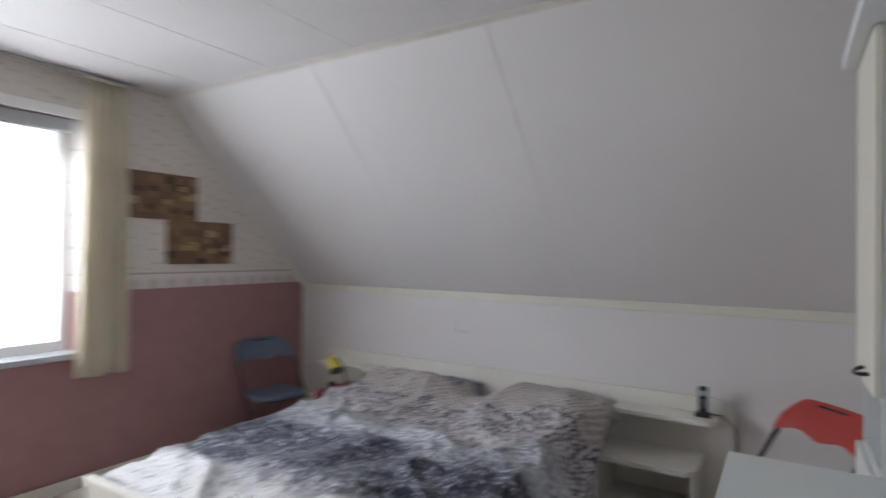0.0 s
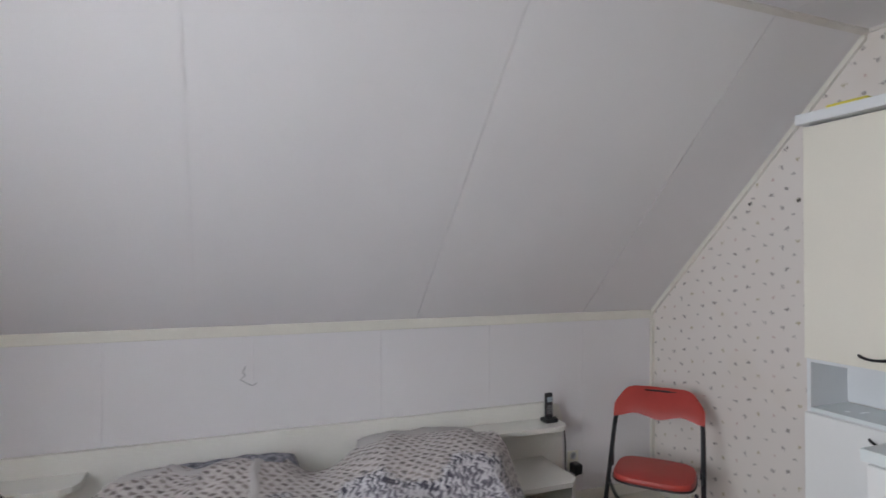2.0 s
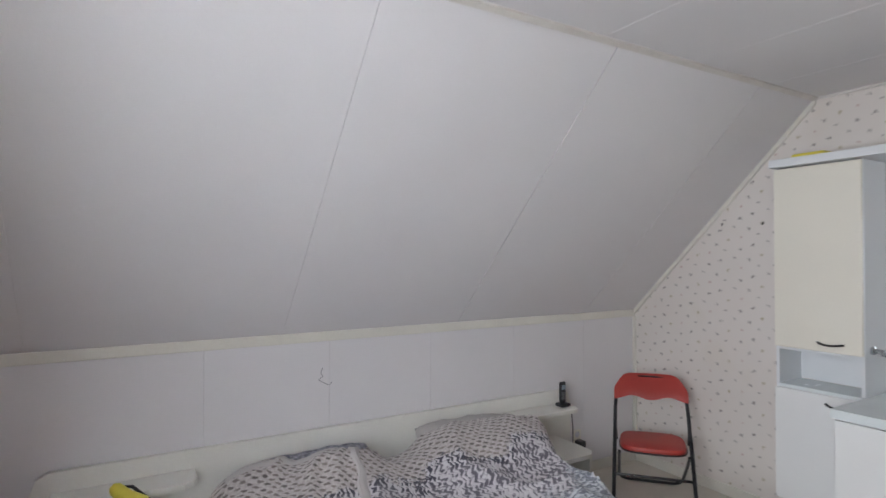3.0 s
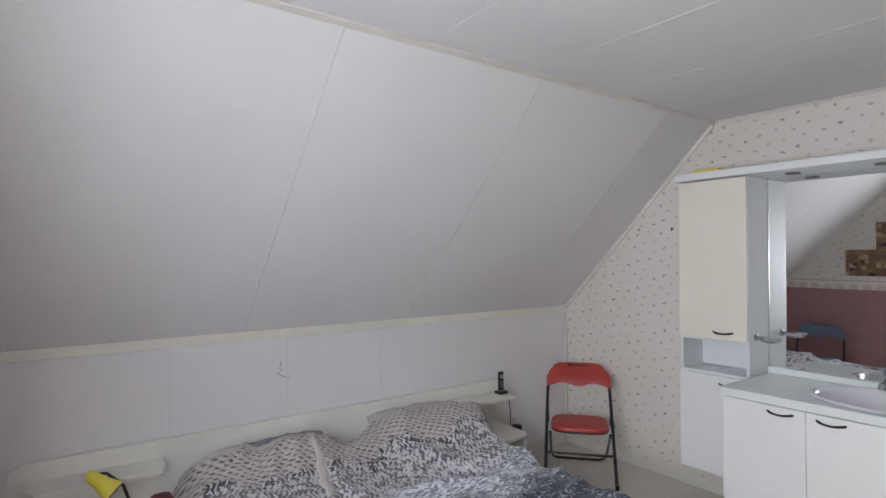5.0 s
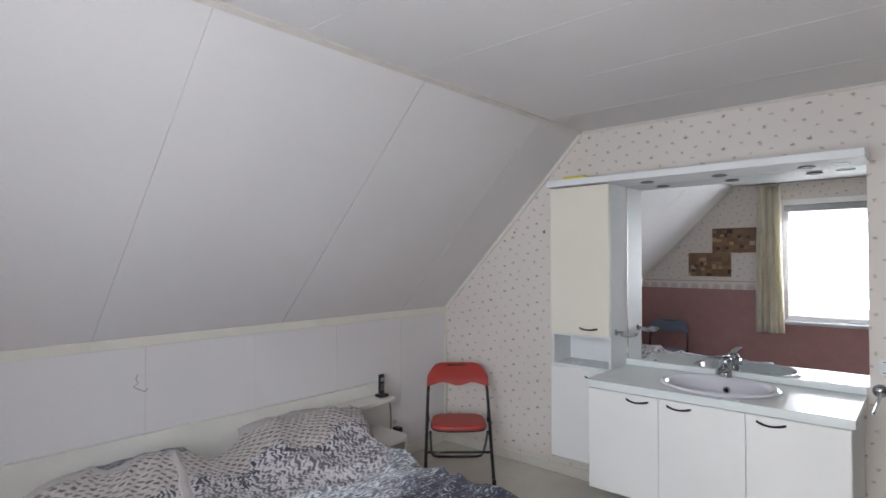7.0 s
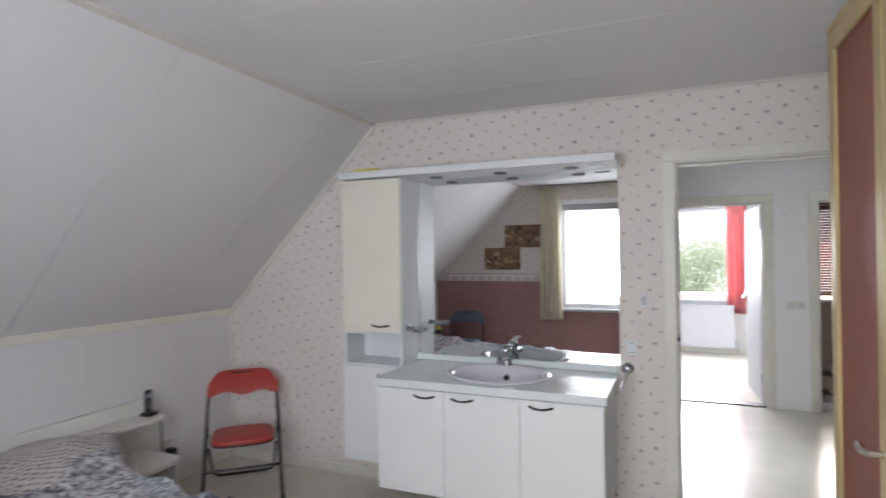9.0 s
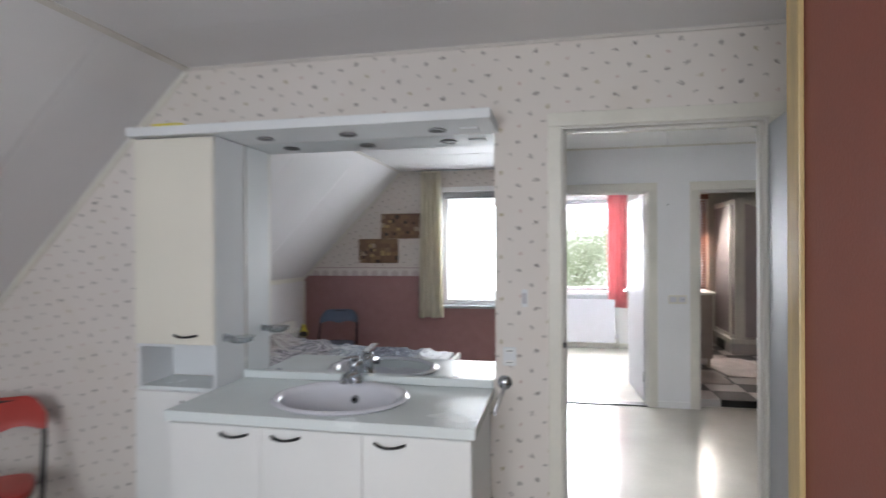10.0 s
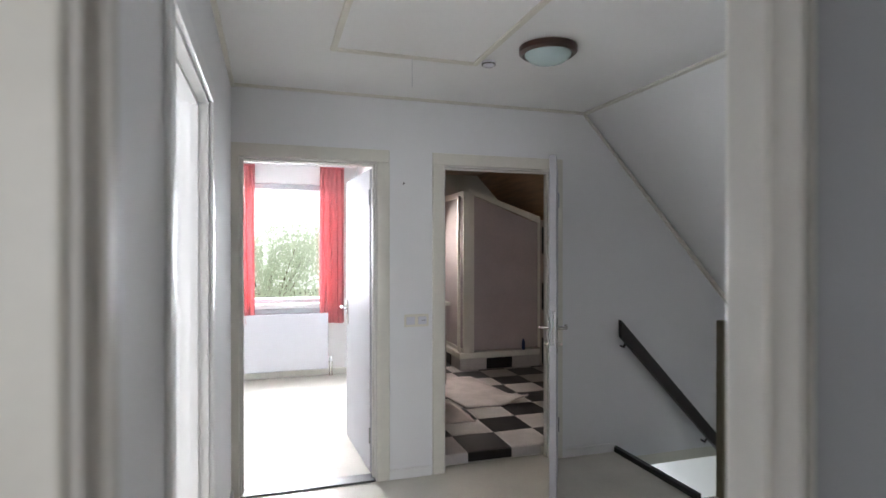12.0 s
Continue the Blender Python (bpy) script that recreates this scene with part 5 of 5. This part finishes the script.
    root.matrix_world = pose(*at, 0, 0, turn)
    return root


folding_chair((0.0, 3.31, 0), -48.1, M_RED, M_BLACK, "red vinyl folding chair with a black tube frame")
folding_chair((-2.80, 3.36, 0), 75, M_BLUE, M_DARKW, "blue vinyl folding chair in the dark corner")


# ---- wall pictures ----
def collage_mat():
    m = bpy.data.materials.new("brown_collage")
    m.use_nodes = True
    g = Graph(m)
    b = m.node_tree.nodes["Principled BSDF"]
    vec, x, y, z = g.coords()
    a, c = g.m("FLOOR", g.m("DIVIDE", y, 0.062)), g.m("FLOOR", g.m("DIVIDE", z, 0.05))
    r = g.white(a, c)
    base = g.mix(g.noise(vec, 18.0, 4.0), (0.12, 0.065, 0.038, 1), (0.22, 0.13, 0.078, 1))
    out = g.mix(g.step(r, 0.7, 0.72), base, (0.23, 0.14, 0.075, 1))
    out = g.mix(g.step(r, 0.95, 0.96), out, (0.42, 0.34, 0.26, 1))
    out = g.mix(g.step(g.m("SUBTRACT", 1.0, r), 0.88, 0.9), out, (0.03, 0.02, 0.015, 1))
    g.put(b.inputs["Base Color"], out)
    b.inputs["Roughness"].default_value = 0.6
    return m


M_BROWN = mat("dark_brown_rim", (0.045, 0.02, 0.014), 0.3, var=0.1, bump=0.02)
M_COLL = collage_mat()
for y0, y1, z0, z1 in ((2.46, 2.965, 1.61, 1.915), (2.75, 3.255, 1.31, 1.6085)):
    pc = thing("wall_picture", "brown patchwork picture panel on the wallpaper", "picture", "pair of brown pictures")
    boxes("panel", [(XW + 0.001, XW + 0.018, y0, y1, z0, z1)], M_COLL, pc, bev=0.002)
    rng = random.Random(int(y0 * 100))
    for k in range(9):
        yy, zz = rng.uniform(y0 + 0.03, y1 - 0.08), rng.uniform(z0 + 0.03, z1 - 0.07)
        boxes("inlay", [(XW + 0.0185, XW + 0.0225, yy, yy + 0.045, zz, zz + 0.035)], rng.choice((M_DARKW, M_BROWN, M_OAK)), pc)

# ---- hall fixtures ----
lamp = thing("ceiling_lamp", "round glass ceiling lamp in a dark brown rim", "lamp")
bm = bmesh.new()
lathe(bm, [(0.12, 0), (0.137, -0.004), (0.137, -0.03), (0.122, -0.042), (0.112, -0.036)], (2.44, -0.61, ZC - 0.0005), 40)
part("rim", bm, M_BROWN, lamp, "dark brown rim", True)
M_OPAL = mat("opal_glass", (0.5, 0.62, 0.62), 0.15, var=0.02, bump=0)
bm = bmesh.new()
lathe(bm, [(0.111, -0.034), (0.105, -0.05), (0.08, -0.07), (0.04, -0.081), (0.005, -0.083)], (2.44, -0.61, ZC), 36)
part("shade", bm, M_OPAL, lamp, "unlit opal glass bowl", True)
sd = thing("smoke_detector", "small white smoke detector on the hall ceiling", "smoke detector")
bm = bmesh.new()
lathe(bm, [(0.035, 0), (0.036, -0.012), (0.03, -0.02), (0.022, -0.028), (0.01, -0.03)], (2.72, -0.42, ZC - 0.0005), 24)
part("housing", bm, M_CERAM, sd, "", True)
bm = bmesh.new()
lathe(bm, [(0.0365, 0), (0.0365, -0.005)], (2.72, -0.42, ZC - 0.0135), 24)
part("vent", bm, M_LENS, sd)
ht = thing("loft_hatch", "white loft hatch framed by a cream moulding", "hatch", kind="structure")
HX0, HX1, HY0, HY1 = 1.9, 2.76, -0.37, 0.38
boxes("panel", [(HX0 + 0.03, HX1 - 0.03, HY0 + 0.03, HY1 - 0.03, ZC - 0.008, ZC - 0.0005)], M_WHITE, ht)
boxes("moulding", [(HX0, HX1, HY0, HY0 + 0.03, ZC - 0.018, ZC - 0.001), (HX0, HX1, HY1 - 0.03, HY1, ZC - 0.018, ZC - 0.001), (HX0, HX0 + 0.03, HY0 + 0.03, HY1 - 0.03, ZC - 0.018, ZC - 0.001), (HX1 - 0.03, HX1, HY0 + 0.03, HY1 - 0.03, ZC - 0.018, ZC - 0.001)], M_TRIM, ht, "cream moulding", 0.004)
bm = bmesh.new()
tube(bm, [(HX1 - 0.02, -0.02, ZC - 0.018), (HX1 - 0.02, -0.02, ZC - 0.16)], 0.0012, 5)
part("cord", bm, M_SILL, ht)
hs = thing("light_switch", "double white light switch between the doors", "switch")
boxes("plate", [(XH - 0.011, XH - 0.0005, -0.325, -0.165, 0.965, 1.045)], M_CAB, hs, bev=0.004)
for y in (-0.32, -0.242):
    boxes("rocker", [(XH - 0.015, XH - 0.0112, y + 0.01, y + 0.066, 0.98, 1.03)], M_CERAM, hs, bev=0.003)
boxes("mark", [(XH - 0.0165, XH - 0.0152, -0.3, -0.292, 1.002, 1.008), (XH - 0.0165, XH - 0.0152, -0.285, -0.277, 1.002, 1.008)], M_LENS, hs, "two small dark marks")
bm = bmesh.new()
tube(bm, [(XH, -0.16, 1.88), (XH - 0.015, -0.16, 1.883)], 0.005, 8)
tagged(part("nail", bm, M_DARKW), "small dark nail in the hall wall", "nail")

# banister and stairwell
hr = thing("handrail", "dark stained wooden handrail on the stair wall", "handrail")
bm = bmesh.new()
prism(bm, [(-1.735, 0.955), (-1.735, 0.835), (-3.0, -0.49), (-3.0, -0.38)], "x", XH - 0.075, XH - 0.04)
part("rail", bm, M_DARKW, hr)
for y, z in ((-1.78, 0.80), (-2.5, 0.04)):
    bm = bmesh.new()
    tube(bm, [(XH - 0.0005, y, z - 0.04), (XH - 0.04, y, z - 0.045), (XH - 0.057, y, z - 0.01)], 0.007, 8)
    part("bracket", bm, M_DARKW, hr)
nw = thing("newel_post", "olive-brown square newel post at the stairhead", "post")
boxes("post", [(2.655, 2.705, -1.91, -1.86, 0.0, 1.045)], mat("olive_brown_wood", (0.075, 0.062, 0.034), 0.45, var=0.15, fine=60, bump=0.05, stretch=(6, 6, 0.7)), nw, bev=0.004)
struct(boxes("trim_8", [(2.701, XH, -1.75, -1.715, -0.2, 0.035), (2.695, 2.705, -3.0, -1.725, -0.2, 0.004)], M_DARKW), "dark edge strip round the stairwell", "trim")
stair = thing("staircase", "white painted closed staircase going down", "staircase", kind="structure")
for k in range(9):
    z = -0.19 * (k + 1)
    boxes("step", [(2.71, XH - 0.002, -1.73 - 0.2 * (k + 1), -1.727 - 0.2 * k, z - 0.03, z)], M_CABW, stair)
struct(boxes("wall_stairwell", [(XH + 0.12, 5.0, -1.72, -1.62, -2.6, -0.2), (4.95, 5.05, -3.0, -1.72, -2.6, -0.8), (2.65, 2.7, -3.9, -1.72, -2.6, -0.2), (2.65, 5.0, -3.95, -3.9, -2.6, -0.2)], M_HALL), "white walls of the lower hall", "wall")
struct(boxes("floor_lower", [(2.4, 5.1, -4.0, -1.6, -2.7, -2.6)], M_FLOOR), "pale floor of the lower hall", "floor")

# ---- far room: radiator ----
rad = thing("radiator", "white panel radiator under the far window", "radiator")
bm = bmesh.new()
box(bm, XF - 0.1, XF - 0.075, 0.015, 0.935, 0.085, 0.725, 0.005)
part("panel", bm, M_CERAM, rad)
for k in range(22):
    boxes("rib", [(XF - 0.1025, XF - 0.0995, 0.034 + 0.04 * k, 0.056 + 0.04 * k, 0.12, 0.69)], M_CERAM, rad)
boxes("grille", [(XF - 0.075, XF - 0.03, 0.015, 0.935, 0.705, 0.727)], M_CERAM, rad)
for y in (-0.03, 0.0):
    bm = bmesh.new()
    tube(bm, [(XF - 0.07, y, 0.0), (XF - 0.07, y, 0.16), (XF - 0.07, 0.04, 0.17)], 0.008, 8)
    part("pipe", bm, M_METAL, rad)
bm = bmesh.new()
lathe(bm, [(0.016, 0), (0.018, 0.05), (0.012, 0.055)], (XF - 0.07, -0.015, 0.16), 14)
part("valve", bm, M_CERAM, rad)
struct(boxes("baseboard_far_room", [(XF - 0.014, XF - 0.0005, -0.33, 3.3, 0, 0.07)], M_TRIM, bev=0.003), "cream baseboard", "baseboard")
struct(boxes("threshold", [(XH - 0.005, XH + 0.105, F0 + T, F1 - T, 0.0005, 0.012)], M_DARKW), "dark worn door threshold", "threshold")

# ---- bathroom ----
M_TBLACK = mat("black_floor_tile", (0.016, 0.014, 0.014), 0.3, var=0.2, fine=60, bump=0.02)
M_TWHITE = mat("pale_floor_tile", (0.58, 0.54, 0.52), 0.35, var=0.08, fine=60, bump=0.02)
M_GROUT = mat("grey_wall_tile", (0.40, 0.33, 0.28), 0.35, var=0.06, fine=60, bump=0.02)
fl = bpy.data.objects["floor_bathroom"]
tw, td = 0.33, 0.33
meshes = {}
for m_, key in ((M_TBLACK, 1), (M_TWHITE, 0)):
    for wide in (tw, 0.21):
        bm = bmesh.new()
        box(bm, 0.0015, td - 0.0015, 0.0015, wide - 0.0015, 0, 0.02, 0.0012)
        me = bpy.data.meshes.new("tile")
        bm.to_mesh(me)
        bm.free()
        me.materials.append(m_)
        meshes[key, wide] = me
for i in range(10):
    for j in range(8):
        t_ = new("tile", meshes[(i + j) % 2, 0.21 if j == 0 else tw])
        t_.parent = fl
        t_.location = (XH + 0.13 + td * i, -0.643 - tw * j, 0.0455)
for j in range(2):
    boxes("riser_tile", [(XH + 0.118, XH + 0.129, -0.641 - tw * j + 0.0015, (-0.4355 if j == 0 else -0.645), 0.0, 0.064)], (M_TWHITE, M_TBLACK)[j], fl)
boxes("riser_tile", [(XH + 0.118, XH + 0.129, -1.2, -0.9745, 0.0, 0.064)], M_TWHITE, fl)
rug = bmesh.new()
n = 16
g = []
for j in range(n + 1):
    row = []
    for i in range(n + 1):
        x, y = 4.6 + 1.1 * i / n, -1.5 + 0.6 * j / n
        row.append(rug.verts.new((x + 0.02 * noise.noise(Vector((y * 6, 0, 0))), y + 0.15 * (i / n - 0.5), 0.073 + 0.012 * abs(noise.noise(Vector((x * 4, y * 4, 1)))) + (0.09 * max(0, 0.25 - i / n) * max(0, 0.4 - j / n) * 8))))
    g.append(row)
for j in range(n):
    for i in range(n):
        rug.faces.new((g[j][i], g[j][i + 1], g[j + 1][i + 1], g[j + 1][i]))
M_RUG = mat("pale_bath_mat", (0.60, 0.54, 0.52), 0.95, var=0.1, fine=150, bump=0.4)
ob = part("bath_mat", rug, M_RUG, smooth=True)
sm = ob.modifiers.new("thick", "SOLIDIFY")
sm.thickness = 0.008
tagged(ob, "crumpled pale bath mat on the chequered tiles", "bath mat", "bath mats")
small = bmesh.new()
g = [[small.verts.new((4.25 + 0.55 * i / 10, -0.93 + 0.42 * j / 10 + 0.02 * noise.noise(Vector((i * 0.5, 3, 0))), 0.073 + 0.008 * abs(noise.noise(Vector((i * 0.4, j * 0.4, 6)))))) for i in range(11)] for j in range(11)]
for j in range(10):
    for i in range(10):
        small.faces.new((g[j][i], g[j][i + 1], g[j + 1][i + 1], g[j + 1][i]))
ob = part("bath_mat", small, M_RUG, smooth=True)
sm = ob.modifiers.new("thick", "SOLIDIFY")
sm.thickness = 0.008
tagged(ob, "small pale bath mat beside the cupboard", "bath mat", "bath mats")
shw = thing("shower_cabin", "corner shower with frosted screens in cream frames", "shower")
HX, HYA, HYB = 6.0, -1.4, -2.42
boxes("tray", [(HX, XB - 0.001, HYB, HYA, 0.2, 0.27)], M_TRIM, shw, "cream shower tray", 0.01)
bm = bmesh.new()
box(bm, HX + 0.02, XB - 0.001, HYB, HYA - 0.02, 0.0655, 0.199)
base = part("plinth", bm, M_TWHITE, shw, "tiled plinth")
boxes("tile", [(HX + 0.012, HX + 0.0195, -2.06, -1.74, 0.07, 0.195)], M_TBLACK, base, "black tile")
boxes("tile", [(6.35, 6.67, HYA - 0.0195, HYA - 0.012, 0.07, 0.195)], M_TBLACK, base, "black tile")
M_FROST = mat("frosted_screen", (0.47, 0.41, 0.41), 0.75, spec=0.1, var=0.06, scale=2, fine=40, bump=0.03)
bm = bmesh.new()
prism(bm, [(-1.58, 0.29), (HYB + 0.03, 0.29), (HYB + 0.03, 1.76), (-1.58, 2.06)], "x", HX + 0.015, HX + 0.023)
part("screen", bm, M_FROST, shw, "frosted front screen")
bm = bmesh.new()
prism(bm, [(-1.53, 0.27), (-1.58, 0.27), (-1.58, 2.07), (HYB + 0.03, 1.77), (HYB + 0.03, 0.29), (HYB, 0.29), (HYB, 1.84), (-1.53, 2.14)], "x", HX, HX + 0.03)
part("screen_frame", bm, M_TRIM, shw, "cream screen frame")
boxes("screen_frame", [(HX, HX + 0.03, -1.528, -1.45, 0.27, 2.12), (HX + 0.10, HX + 0.14, -1.449, -1.42, 0.27, 2.07), (HX + 0.031, XB, -1.48, -1.45, 2.05, 2.12), (HX + 0.031, XB, -1.48, -1.45, 0.27, 0.31)], M_TRIM, shw, "cream screen frame", 0.004)
boxes("screen", [(HX + 0.031, XB - 0.002, -1.47, -1.46, 0.312, 2.049)], M_FROST, shw, "frosted side screen")
bm = bmesh.new()
lathe(bm, [(0.02, 0), (0.022, 0.02), (0.02, 0.1), (0.01, 0.115), (0.01, 0.13)], (HX - 0.0, -2.2, 0.2705), 14)
tagged(part("shampoo_bottle", bm, M_DKBLUE, smooth=True), "small dark shampoo bottle on the shower's edge", "bottle")
wt = bpy.data.objects["wall_bathroom_east"]
boxes("tile", [(HX + 0.012, HX + 0.0195, -2.62, -2.45, z, z + 0.32) for z in (0.075, 0.73, 1.40)], M_TBLACK, wt, "black wall tiles")
struct(boxes("wall_bathroom_south", [(XH + 0.1, XB + 0.2, -3.0, -2.9, 0.0, 1.45), (HX + 0.02, XB, -2.9, -2.43, 0.066, 1.8)], M_GROUT), "beige tiled bathroom wall", "wall")
struct(boxes("wall_bathroom_north", [(XH + 0.11, XB, -0.43, -0.4, 0.066, ZC)], M_GROUT), "beige tiled bathroom wall", "wall")
M_BLIND = mat("brown_blind_wood", (0.30, 0.14, 0.10), 0.45, var=0.12, fine=60, bump=0.03, stretch=(4, 0.6, 4))
bl = thing("venetian_blind", "reddish-brown wooden blind over the bathroom window", "blind")
for k in range(34):
    bm = bmesh.new()
    z = 0.88 + 0.039 * k
    prism(bm, [(XB - 0.041, z + 0.0145), (XB - 0.039, z + 0.016), (XB - 0.019, z - 0.0145), (XB - 0.021, z - 0.016)], "y", -1.33, -0.74)
    part("slat", bm, M_BLIND, bl)
boxes("head_rail", [(XB - 0.06, XB - 0.005, -1.36, -0.73, 2.2, 2.27)], M_BLIND, bl, bev=0.003)
vc = thing("vanity_cupboard", "beige bathroom cupboard with a pale top against the wall", "cupboard")
boxes("body", [(5.05, 5.65, -0.94, -0.432, 0.18, 0.925)], M_GROUT, vc, bev=0.004)
boxes("top", [(5.03, 5.67, -0.975, -0.432, 0.9255, 0.955)], M_TRIM, vc, bev=0.004)
for x in (5.08, 5.58):
    boxes("leg", [(x, x + 0.04, -0.92, -0.88, 0.0655, 0.1795)], M_GROUT, vc)
